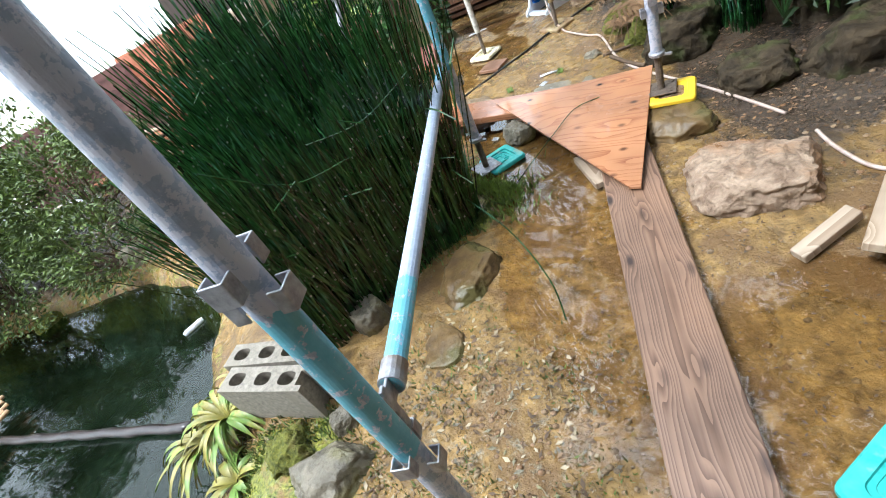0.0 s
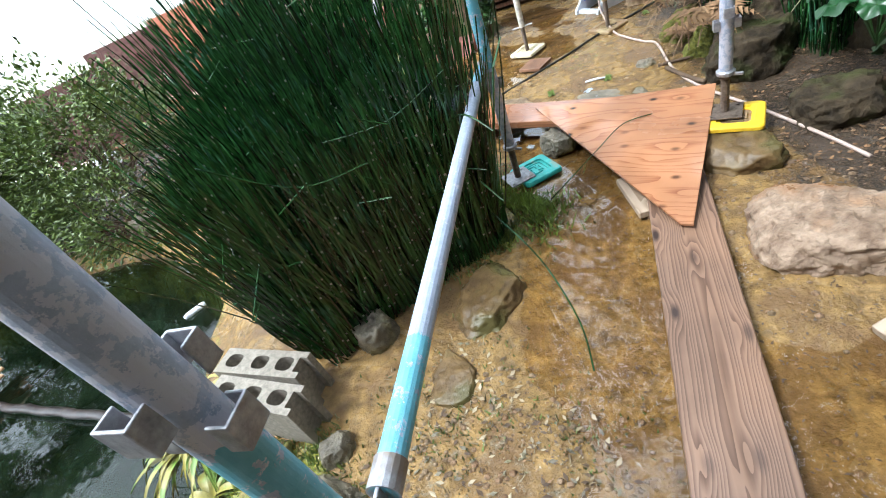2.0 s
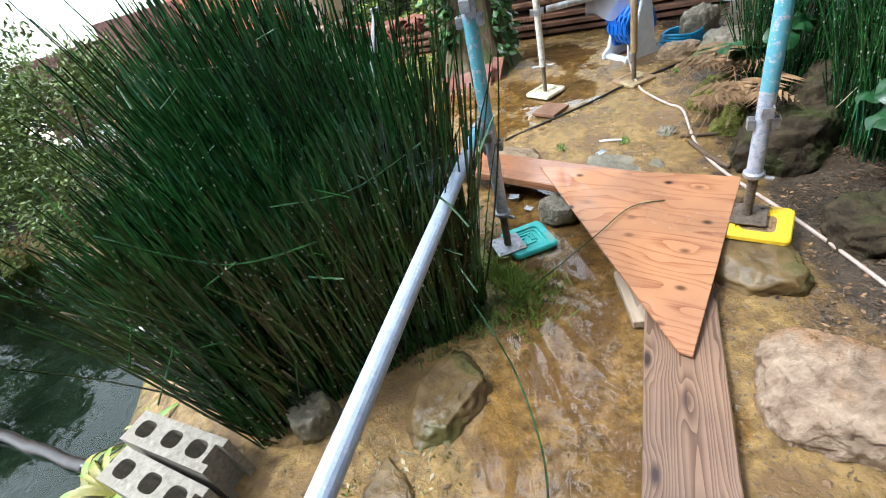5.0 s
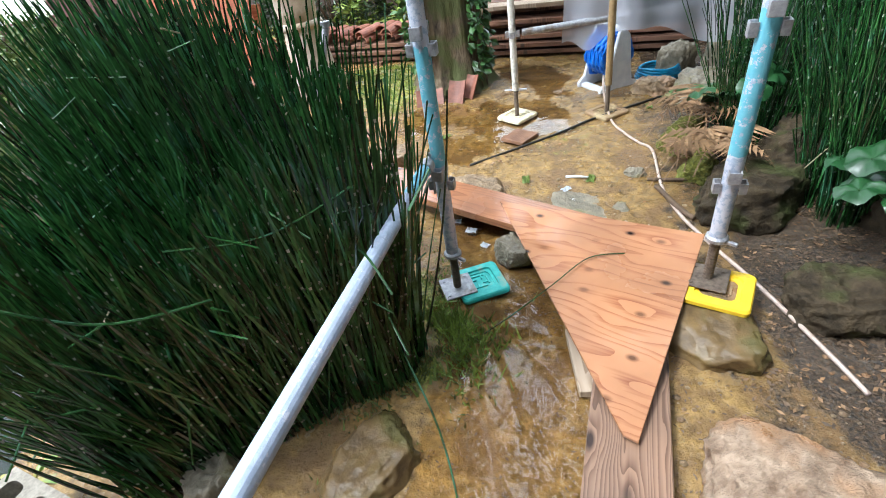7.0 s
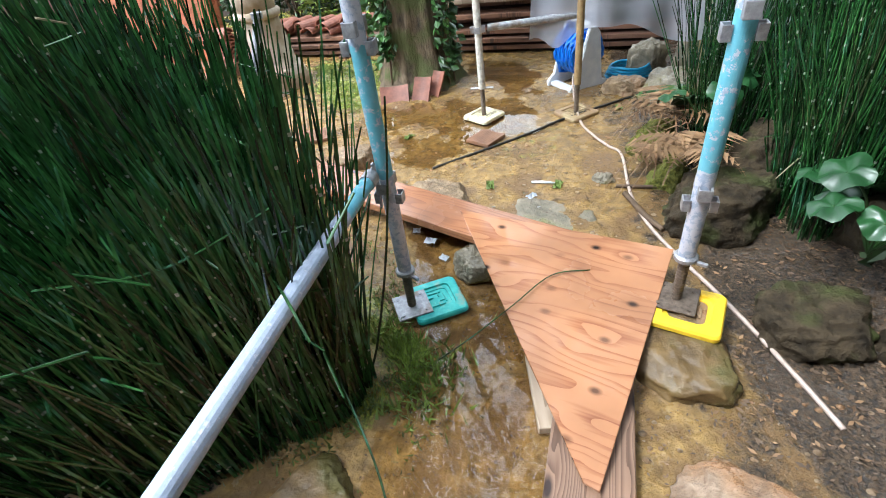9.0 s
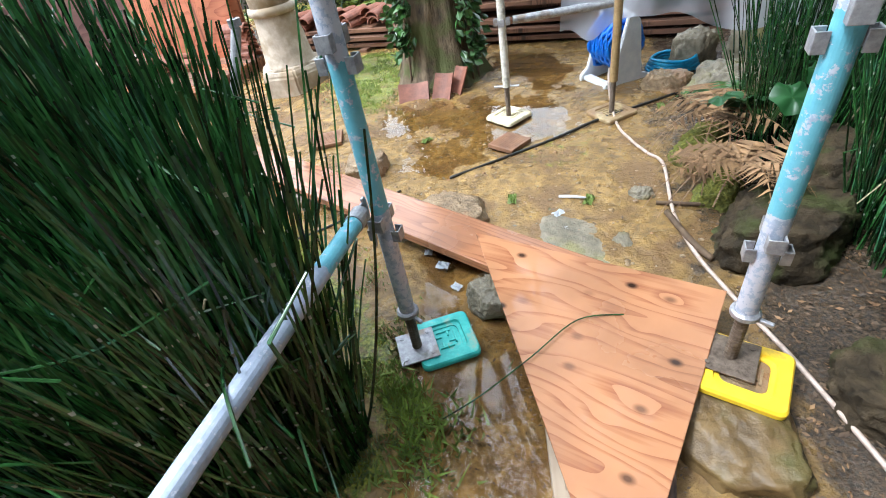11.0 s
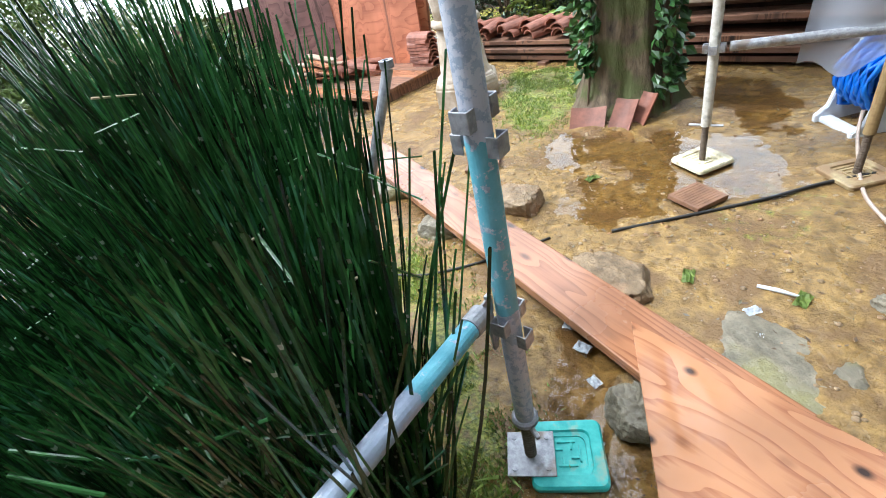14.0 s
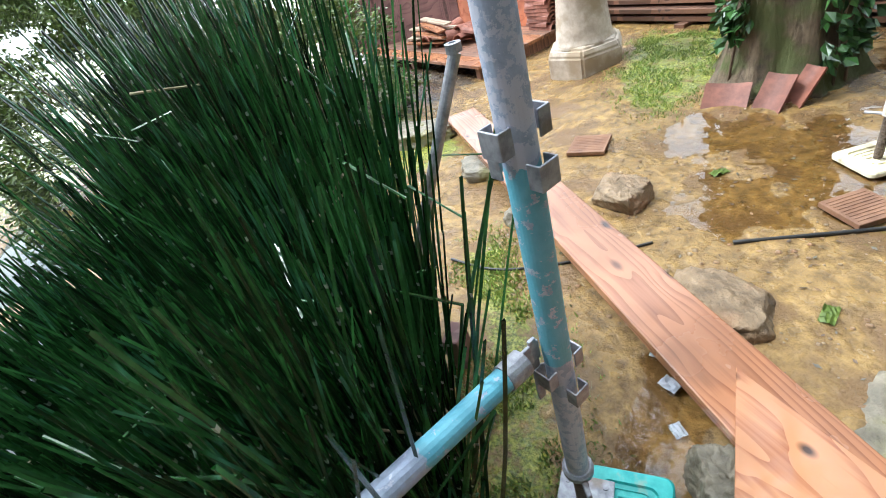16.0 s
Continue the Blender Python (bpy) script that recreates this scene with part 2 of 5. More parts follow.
MUD = ground_material()
PUDDLE = water("puddle_water", (0.97, 0.92, 0.8), 5.0, 0.05)
POND = water("pond_water", (0.3, 0.45, 0.36), 7.0, 0.12, 1.33)
PLANK = wood("weathered_plank", (0.085, 0.042, 0.023), (0.25, 0.15, 0.095), 70.0, 12.0, 0.45, 0.35, across=7.0, lines=(0.34, 0.9), wander=0.6, knots=(3.2, 8), swirl=1.6)
PLANK_RED = wood("red_brown_plank", (0.15, 0.055, 0.025), (0.31, 0.14, 0.07), 30.0, 9.0, 0.2, 0.06, across=3.0, lines=(0.5, 0.95), wander=0.7, knots=(3.2, 7), swirl=0.6)
PLY = wood("orange_plywood", (0.15, 0.04, 0.018), (0.37, 0.175, 0.085), 15.0, 12.0, 0.2, 0.03, across=1.6, lines=(0.58, 1.0), wander=1.0, knots=(5.5, 8.0), swirl=0.3)
PANEL = wood("red_panel", (0.26, 0.07, 0.03), (0.42, 0.14, 0.065), 5.0, 9.0, 0.6, 0.05, lines=(0.5, 0.9), wander=1.2)
PANEL_DARK = wood("dark_panel", (0.1, 0.045, 0.04), (0.2, 0.1, 0.085), 4.0, 8.0, 0.6, 0.05, lines=(0.5, 0.9), wander=1.2)
TIMBER = wood("stacked_timber", (0.08, 0.038, 0.022), (0.24, 0.12, 0.07), 20.0, 2.0, 0.6, 0.3, per_object=0.35)
PALE = wood("pale_timber", (0.27, 0.19, 0.12), (0.46, 0.36, 0.26), 14.0, 2.0, 0.6, 0.2)
STONE = material("ochre_rock", (0.11, 0.07, 0.034), (0.44, 0.31, 0.18), 14.0, 0.45, 0.9, spots=(0.3, 0.17, 0.085), spot_scale=4.0, spot_at=0.55, wet=0.2, depth=0.04, detail=14.0, per_object=0.15)
DARKROCK = material("mossy_dark_rock", (0.01, 0.008, 0.005), (0.095, 0.068, 0.038), 16.0, 0.7, 0.9, spots=(0.06, 0.07, 0.02), spot_scale=4.5, spot_at=0.53, wet=0.1, spec=0.2, depth=0.04, detail=14.0, per_object=0.2)
GREYROCK = material("grey_wet_stone", (0.07, 0.06, 0.038), (0.28, 0.24, 0.17), 15.0, 0.5, 0.7, spots=(0.2, 0.18, 0.08), spot_scale=5.0, spot_at=0.57, wet=0.3, depth=0.03, detail=14.0, per_object=0.2)
BOULDER = material("quartz_streaked_rock", (0.12, 0.065, 0.032), (0.54, 0.4, 0.28), 15.0, 0.5, 1.0, (1.0, 1.4, 1.2), spots=(0.34, 0.19, 0.095), spot_scale=5.0, spot_at=0.56, wet=0.25, depth=0.03, detail=15.0)
BROWNROCK = material("brown_wet_stone", (0.06, 0.036, 0.013), (0.22, 0.14, 0.055), 12.0, 0.45, 0.6, spots=(0.1, 0.085, 0.03), spot_scale=5.0, spot_at=0.55, wet=0.25, depth=0.02, detail=12.0)
MOSS = material("moss", (0.05, 0.06, 0.008), (0.24, 0.24, 0.035), 60.0, 0.9, 1.0, depth=0.02, spots=(0.12, 0.075, 0.02), spot_scale=8.0, spot_at=0.6)
CONCRETE = material("concrete_block", (0.17, 0.15, 0.12), (0.36, 0.32, 0.26), 60.0, 0.9, 0.5, spots=(0.25, 0.22, 0.17), spot_scale=6.0, depth=0.004)
PLASTER = material("aged_concrete_pedestal", (0.34, 0.27, 0.2), (0.6, 0.51, 0.41), 12.0, 0.8, 0.5, spots=(0.33, 0.25, 0.16), spot_scale=5.0, spot_at=0.55)
STEM = material("horsetail_green", (0.003, 0.014, 0.004), (0.044, 0.14, 0.034), 14.0, 0.25, 0.2, per_island=0.8, spots=(0.05, 0.14, 0.075), spot_scale=9.0, spot_at=0.62)
NODE = material("horsetail_joint", (0.1, 0.13, 0.09), (0.42, 0.42, 0.34), 40.0, 0.6, 0.2, per_island=0.4)
DEADSTEM = material("dry_stem", (0.22, 0.16, 0.08), (0.5, 0.42, 0.28), 20.0, 0.7, 0.2, per_object=0.3)
LEAF = material("azalea_leaf", (0.035, 0.07, 0.012), (0.17, 0.22, 0.045), 20.0, 0.45, 0.1, per_island=0.5)
IVY = material("ivy_leaf", (0.02, 0.06, 0.015), (0.06, 0.14, 0.03), 12.0, 0.35, 0.1, per_island=0.5)
HEDGE = material("hedge_leaf", (0.014, 0.034, 0.01), (0.05, 0.09, 0.024), 8.0, 0.45, 0.1, per_island=0.6)
BRIGHT = material("sunlit_leaf", (0.12, 0.2, 0.03), (0.3, 0.38, 0.07), 8.0, 0.5, 0.1, per_island=0.4)
YELLOW_LEAF = material("yellowing_strap_leaf", (0.16, 0.14, 0.02), (0.44, 0.38, 0.09), 9.0, 0.45, 0.1, spots=(0.16, 0.26, 0.04), spot_scale=12.0, spot_at=0.52, per_object=0.2)
BIGLEAF = material("glossy_round_leaf", (0.01, 0.045, 0.012), (0.025, 0.09, 0.025), 9.0, 0.33, 0.15)
FERN = material("dry_fern", (0.1, 0.05, 0.02), (0.3, 0.18, 0.085), 15.0, 0.7, 0.2, per_island=0.35)
BARK = material("mossy_bark", (0.03, 0.02, 0.012), (0.24, 0.175, 0.105), 18.0, 0.85, 1.0, (1, 1, 0.3), spots=(0.09, 0.1, 0.03), spot_scale=5.0, spot_at=0.53, depth=0.03)
TWIG = material("twig", (0.05, 0.03, 0.018), (0.14, 0.09, 0.05), 20.0, 0.8, 0.4)
TERRACOTTA = material("terracotta_tile", (0.13, 0.045, 0.028), (0.3, 0.115, 0.07), 14.0, 0.6, 0.3, per_object=0.25)
BROWNTILE = material("brown_floor_tile", (0.13, 0.06, 0.03), (0.27, 0.14, 0.075), 12.0, 0.5, 0.4)
STEEL = material("galvanised_steel", (0.2, 0.2, 0.22), (0.5, 0.5, 0.52), 45.0, 0.45, 0.3, metal=0.5, spots=(0.24, 0.2, 0.17), spot_scale=14.0, spot_at=0.6)
RUST = material("rusty_screw", (0.07, 0.05, 0.035), (0.22, 0.17, 0.13), 50.0, 0.6, 0.5, metal=0.4)
TEAL = material("teal_plastic", (0.03, 0.36, 0.33), (0.1, 0.58, 0.52), 30.0, 0.4, 0.1, spots=(0.3, 0.4, 0.3), spot_scale=16.0, spot_at=0.66)
YELLOW = material("yellow_plastic", (0.74, 0.46, 0.015), (0.9, 0.62, 0.03), 30.0, 0.4, 0.1, spots=(0.45, 0.3, 0.06), spot_scale=16.0, spot_at=0.68)
CREAM = material("cream_plastic", (0.6, 0.52, 0.3), (0.82, 0.76, 0.55), 25.0, 0.5, 0.1, spots=(0.38, 0.32, 0.2), spot_scale=14.0, spot_at=0.58)
MUDDYPAD = material("muddy_plastic", (0.2, 0.13, 0.06), (0.46, 0.36, 0.19), 22.0, 0.5, 0.3, spots=(0.24, 0.15, 0.07), spot_scale=9.0, spot_at=0.5)
WHITE = material("white_plastic", (0.62, 0.66, 0.72), (0.8, 0.82, 0.84), 15.0, 0.35, 0.05)
BLUE = material("blue_hose", (0.005, 0.09, 0.5), (0.015, 0.2, 0.75), 20.0, 0.35, 0.05)
CYANHOSE = material("light_blue_hose", (0.01, 0.17, 0.36), (0.03, 0.3, 0.5), 20.0, 0.35, 0.05)
PINKHOSE = material("pale_hose", (0.34, 0.25, 0.2), (0.58, 0.47, 0.4), 40.0, 0.45, 0.1)
BLACK = material("black_cable", (0.01, 0.01, 0.01), (0.03, 0.028, 0.025), 20.0, 0.5, 0.1)
BAMBOO = material("tan_bamboo", (0.36, 0.2, 0.09), (0.58, 0.38, 0.2), 12.0, 0.45, 0.1, (1, 8, 8), per_object=0.2)
DARKBAMBOO = material("dark_wet_bamboo", (0.012, 0.009, 0.007), (0.05, 0.035, 0.03), 15.0, 0.3, 0.1)
WHITEPOLE = material("white_painted_pole", (0.5, 0.46, 0.38), (0.78, 0.75, 0.68), 40.0, 0.55, 0.3, spots=(0.25, 0.24, 0.22), spot_scale=14.0, spot_at=0.62)
BROWNPOLE = material("tan_pole", (0.22, 0.14, 0.06), (0.4, 0.28, 0.13), 30.0, 0.5, 0.3)
FARWALL = material("dark_plank_wall", (0.02, 0.014, 0.011), (0.06, 0.04, 0.03), 6.0, 0.8, 0.4, (8, 8, 0.4))
RENDERED = material("pale_house_wall", (0.5, 0.48, 0.44), (0.66, 0.64, 0.6), 6.0, 0.85, 0.2)
POSTPAINT = painted_pipe("flaking_blue_post", 0.62, 1.0, 2, 0.43, None, 0.49)
RAILPAINT = painted_pipe("grey_blue_rail", 0.0, 0.34, 0, 0.42, (1.55, 1.9), 0.6)

SHEET = bpy.data.materials.new("milky_plastic_sheet")
SHEET.use_nodes = True
sn, sl = SHEET.node_tree.nodes, SHEET.node_tree.links
sn["Principled BSDF"].inputs["Base Color"].default_value = (0.5, 0.52, 0.58, 1)
sn["Principled BSDF"].inputs["Roughness"].default_value = 0.3
st, sm, sc, sw = sn.new("ShaderNodeBsdfTransparent"), sn.new("ShaderNodeMixShader"), sn.new("ShaderNodeTexNoise"), sn.new("ShaderNodeMapRange")
sc.inputs["Scale"].default_value = 3.0
sw.inputs[3].default_value, sw.inputs[4].default_value = 0.8, 0.45
sl.new(sc.outputs["Fac"], sw.inputs[0])
sl.new(sw.outputs[0], sm.inputs[0])
sl.new(st.outputs[0], sm.inputs[1])
sl.new(sn["Principled BSDF"].outputs[0], sm.inputs[2])
sl.new(sm.outputs[0], sn["Material Output"].inputs["Surface"])


# ---- mesh tools ----
def part(name, bm, mat, parent=None, label="", m=None, smooth=False):
    """Link a bmesh as one mesh object, under parent where given."""
    me = bpy.data.meshes.new(name)
    bm.to_mesh(me)
    bm.free()
    for mm in (mat if isinstance(mat, (list, tuple)) else [mat]):
        me.materials.append(mm)
    if smooth:
        me.polygons.foreach_set("use_smooth", [True] * len(me.polygons))
    ob = new(name, me)
    if parent:
        ob.parent = parent
    if m is not None:
        ob.matrix_local = m
    if label:
        ob["label"] = label
    return ob


def raw(name, verts, faces, mat, parent=None, label="", smooth=False, slots=None):
    me = bpy.data.meshes.new(name)
    me.from_pydata([tuple(v) for v in verts], [], faces)
    for mm in (mat if isinstance(mat, (list, tuple)) else [mat]):
        me.materials.append(mm)
    if slots is not None:
        me.polygons.foreach_set("material_index", slots)
    if smooth:
        me.polygons.foreach_set("use_smooth", [True] * len(me.polygons))
    ob = new(name, me)
    if parent:
        ob.parent = parent
    if label:
        ob["label"] = label
    return ob


def thing(name, m, label, category, group=""):
    ob = new(name)
    ob.empty_display_size = 0.05
    ob.matrix_world = m
    return tagged(ob, label, category, group)


def box(bm, size, centre=(0, 0, 0), bevel=0.0, turn=None):
    made = bmesh.ops.create_cube(bm, size=1.0)["verts"]
    bmesh.ops.scale(bm, vec=size, verts=made)
    if bevel:
        edges = list({e for v in made for e in v.link_edges})
        made = list({v for f in bmesh.ops.bevel(bm, geom=edges, offset=bevel, segments=2, affect="EDGES", profile=0.5)["faces"] for v in f.verts} | {v for v in made if v.is_valid})
    m = Matrix.Translation(centre) @ (turn or Matrix())
    bmesh.ops.transform(bm, matrix=m, verts=made)
    return bm


def tube(bm, pts, radius, sides=10, taper=None):
    """A closed tube along pts; radius may change along it."""
    pts = [Vector(p) for p in pts]
    rings = []
    up = Vector((0.13, 0.21, 0.97)) if abs((pts[-1] - pts[0]).normalized().z) < 0.9 else Vector((1, 0.1, 0))
    for i, p in enumerate(pts):
        d = (pts[min(i + 1, len(pts) - 1)] - pts[max(i - 1, 0)]).normalized()
        a = d.cross(up).normalized()
        b = d.cross(a)
        r = radius if taper is None else radius * taper[i]
        rings.append([bm.verts.new(p + r * (math.cos(k * math.tau / sides) * a + math.sin(k * math.tau / sides) * b)) for k in range(sides)])
    for r0, r1 in zip(rings, rings[1:]):
        for k in range(sides):
            bm.faces.new((r0[k], r0[(k + 1) % sides], r1[(k + 1) % sides], r1[k]))
    bm.faces.new(rings[0][::-1])
    bm.faces.new(rings[-1])
    return bm


def spline(pts, n=8):
    """A smooth line through pts."""
    pts = [Vector(p) for p in pts]
    out = []
    for i in range(len(pts) - 1):
        p0, p1, p2, p3 = pts[max(i - 1, 0)], pts[i], pts[i + 1], pts[min(i + 2, len(pts) - 1)]
        for k in range(n):
            t = k / n
            out.append(0.5 * (2 * p1 + (p2 - p0) * t + (2 * p0 - 5 * p1 + 4 * p2 - p3) * t * t + (3 * p1 - p0 - 3 * p2 + p3) * t ** 3))
    return out + [pts[-1]]


def lathe(bm, profile, sides=24):
    rings = [[bm.verts.new((r * math.cos(k * math.tau / sides), r * math.sin(k * math.tau / sides), z)) for k in range(sides)] for r, z in profile]
    for r0, r1 in zip(rings, rings[1:]):
        for k in range(sides):
            bm.faces.new((r0[k], r0[(k + 1) % sides], r1[(k + 1) % sides], r1[k]))
    bm.faces.new(rings[0][::-1])
    bm.faces.new(rings[-1])
    return bm


def rock(name, at, size, turn, mat, label, seed=0, flat=0.55, rough=0.22, group="", detail=5):
    """A weathered boulder, cut by a few planes and with a worn, uneven skin; at: the middle of its foot."""
    rnd = random.Random(seed)
    bm = bmesh.new()
    bmesh.ops.create_icosphere(bm, subdivisions=detail, radius=1.0)
    cuts = [(Vector((rnd.uniform(-1, 1), rnd.uniform(-1, 1), rnd.uniform(-0.3, 0.6))).normalized(), rnd.uniform(0.62, 0.85)) for _ in range(7)] + [(Vector((rnd.uniform(-0.1, 0.1), rnd.uniform(-0.1, 0.1), 1)).normalized(), flat)]
    o = Vector((seed * 3.7, seed * 1.3, seed * 2.1))
    for v in bm.verts:
        for nrm, d in cuts:
            over = v.co.dot(nrm) - d
            if over > 0:
                v.co -= nrm * over * 0.9
        p = v.co.copy()
        v.co += p.normalized() * (rough * noise.noise(p * 1.6 + o) * 0.7 + rough * 0.5 * (0.5 - abs(noise.noise(p * 3.2 + o))) + rough * 0.4 * noise.noise(p * 6.5 + o) + rough * 0.25 * noise.noise(p * 15 + o))
    lo = min(v.co.z for v in bm.verts)
    zs = max(v.co.z for v in bm.verts)
    k = max(abs(v.co.x) for v in bm.verts)
    q = max(abs(v.co.y) for v in bm.verts)
    for v in bm.verts:
        v.co.x *= size[0] / 2 / k
        v.co.y *= size[1] / 2 / q
        v.co.z = (v.co.z + 0.45) / (zs + 0.45) * size[2]
    ob = part(name, bm, mat, m=pose(*at, 0, 0, turn), smooth=True)
    return tagged(ob, label, "rock", group)


def inside(x, y, poly):
    r = False
    for (x0, y0), (x1, y1) in zip(poly, poly[1:] + poly[:1]):
        if (y0 > y) != (y1 > y) and x < (x1 - x0) * (y - y0) / (y1 - y0) + x0:
            r = not r
    return r


def edge_distance(x, y, poly):
    best = 9e9
    for (x0, y0), (x1, y1) in zip(poly, poly[1:] + poly[:1]):
        dx, dy = x1 - x0, y1 - y0
        t = min(1, max(0, ((x - x0) * dx + (y - y0) * dy) / (dx * dx + dy * dy)))
        best = min(best, math.hypot(x - x0 - t * dx, y - y0 - t * dy))
    return best if inside(x, y, poly) else -best


def smooth(a, b, v):
    t = min(1, max(0, (v - a) / (b - a)))
    return t * t * (3 - 2 * t)


# ---- ground, pond, puddles ----
POND_EDGE = [(-1.2, -0.6), (-1.33, 0.2), (-1.5, 0.75), (-1.72, 1.15), (-1.95, 1.6), (-2.05, 2.0), (-2.5, 2.45), (-3.3, 2.8), (-4.4, 2.75), (-5.6, 2.4), (-6.2, 0.8), (-4.5, -1.6), (-2.0, -1.6)]
WET = [
    [(-0.25, 0.95), (-0.12, 0.6), (0.3, 0.35), (0.34, 1.0), (0.4, 1.9), (0.5, 2.3), (0.12, 2.55), (-0.1, 2.35), (-0.14, 1.95), (-0.3, 1.5)],
    [(0.2, 0.1), (0.95, 0.1), (1.0, 0.8), (0.7, 1.05), (0.34, 1.0)],
    [(-1.15, 4.2), (-0.7, 3.3), (-0.25, 3.35), (0.2, 3.75), (0.35, 4.6), (0.0, 5.3), (-0.5, 5.3), (-0.4, 4.4)],
    [(-0.2, 2.1), (-0.05, 2.2), (-0.1, 2.75), (-0.35, 2.7), (-0.4, 2.45)],
]
CLUMP = [(-1.0, 1.2), (-0.76, 1.42), (-0.54, 1.6), (-0.36, 1.72), (-0.33, 1.88), (-0.48, 2.02), (-0.72, 2.16), (-1.0, 2.3), (-1.25, 2.25), (-1.38, 1.95), (-1.36, 1.6), (-1.2, 1.3)]


def ground_height(x, y):
    z = 0.014 + 0.012 * noise.noise(Vector((x * 1.7, y * 1.7, 0))) + 0.007 * noise.noise(Vector((x * 7, y * 7, 3))) + 0.003 * noise.noise(Vector((x * 25, y * 25, 5)))
    wx, wy = x + 0.13 * noise.noise(Vector((x * 4, y * 4, 21))) + 0.05 * noise.noise(Vector((x * 11, y * 11, 22))), y + 0.13 * noise.noise(Vector((x * 4, y * 4, 31))) + 0.05 * noise.noise(Vector((x * 11, y * 11, 32)))
    for k, poly in enumerate(WET):
        if abs(x) < 1.6 and -0.2 < y < 5.6:
            depth = 0.03 if k != 2 else 0.018
            z -= depth * smooth(-0.16, 0.16, edge_distance(wx, wy, poly))
    z += 0.3 * smooth(0.95, 2.2, x + 0.2 * noise.noise(Vector((x, y, 9)))) * smooth(0.6, 1.6, y)
    z += 0.05 * smooth(0.25, -0.3, edge_distance(x, y, [(-2.0, 3.9), (-1.2, 4.0), (-1.1, 4.8), (-1.4, 5.7), (-2.2, 5.7)]) * -1 + 0.2) * (1 if -2.6 < x < -0.8 and 3.4 < y < 6.2 else 0)
    if x < -0.9 and y < 3.6:
        d = edge_distance(x, y, POND_EDGE)
        z -= 0.12 * smooth(-0.35, -0.02, d) + 0.55 * smooth(-0.05, 0.4, d + 0.06 * noise.noise(Vector((x * 4, y * 4, 1))))
    z += 0.18 * smooth(2.9, 3.8, y) * smooth(-2.8, -3.6, x) * (1 - smooth(4.1, 4.6, y))
    return z


def axis_steps(lo, hi, step, far):
    a = list(np.arange(lo, hi + step / 2, step))
    out, s = [], step
    v = hi
    while v < far:
        s *= 1.5
        v += s
        out.append(min(v, far))
    left, s, v = [], step, lo
    while v > -far:
        s *= 1.5
        v -= s
        left.append(max(v, -far))
    return left[::-1] + a + out


GX, GY = axis_steps(-3.6, 1.7, 0.032, 150), axis_steps(-0.2, 5.7, 0.032, 150)
verts = [(x, y, ground_height(x, y)) for y in GY for x in GX]
nx = len(GX)
faces = [(j * nx + i, j * nx + i + 1, (j + 1) * nx + i + 1, (j + 1) * nx + i) for j in range(len(GY) - 1) for i in range(nx - 1)]
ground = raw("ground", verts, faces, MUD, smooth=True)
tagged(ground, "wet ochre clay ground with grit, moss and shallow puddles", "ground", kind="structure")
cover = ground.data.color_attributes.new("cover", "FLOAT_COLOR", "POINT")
GRAVEL = [(-0.85, 0.5), (-0.05, 0.35), (0.0, 0.85), (-0.3, 1.05), (-0.45, 1.3), (-0.75, 1.1)]
MOSSY = [[(-2.0, 5.6), (-1.3, 5.6), (-1.02, 4.75), (-1.1, 4.2), (-1.45, 4.3), (-1.7, 4.7)], [(-1.25, 3.0), (-0.7, 2.6), (-0.35, 2.25), (-0.2, 1.95), (-0.3, 1.8), (-0.45, 1.95), (-0.85, 2.4), (-1.3, 2.7)],
         [(-1.5, 0.95), (-0.9, 0.95), (-0.8, 0.55), (-1.4, 0.5)], [(-0.9, 1.6), (-0.3, 1.65), (-0.15, 1.8), (-0.35, 1.95)], [(-3.4, 3.2), (-2.2, 3.0), (-2.0, 3.6), (-3.2, 4.0)]]
cols = np.zeros((len(verts), 4))
cols[:, 3] = 1
for i, (x, y, z) in enumerate(verts):
    if -7 < x < 4 and -1 < y < 8:
        cols[i, 0] = 0.42 * smooth(-0.2, 0.15, edge_distance(x, y, GRAVEL)) + 0.3 * smooth(0.9, 0.2, abs(y - 3.0)) * smooth(0.7, 0.2, abs(x + 0.55))
        cols[i, 1] = max(0.6 * smooth(-0.15, 0.12, edge_distance(x, y, q)) for q in MOSSY)
        cols[i, 1] = max(cols[i, 1], 0.42 * smooth(0.55, 0.2, math.hypot(x - 0.15, y - 3.6)), 0.48 * smooth(0.2, -0.1, abs(edge_distance(x, y, POND_EDGE)) - 0.12))
        # the CLUMP term darkens the ground as the shade between its stems
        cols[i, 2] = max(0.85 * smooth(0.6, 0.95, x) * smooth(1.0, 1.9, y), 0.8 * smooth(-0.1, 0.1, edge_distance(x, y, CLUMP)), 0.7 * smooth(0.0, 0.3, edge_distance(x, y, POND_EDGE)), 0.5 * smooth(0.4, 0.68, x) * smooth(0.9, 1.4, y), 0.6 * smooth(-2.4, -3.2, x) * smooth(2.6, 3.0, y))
    else:
        cols[i, 1] = 0.55
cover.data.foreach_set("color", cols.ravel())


def sheet_of_water(name, poly, z, mat, label, category):
    bm = bmesh.new()
    bm.faces.new([bm.verts.new((x, y, z)) for x, y in poly])
    return tagged(part(name, bm, mat), label, category, kind="structure")


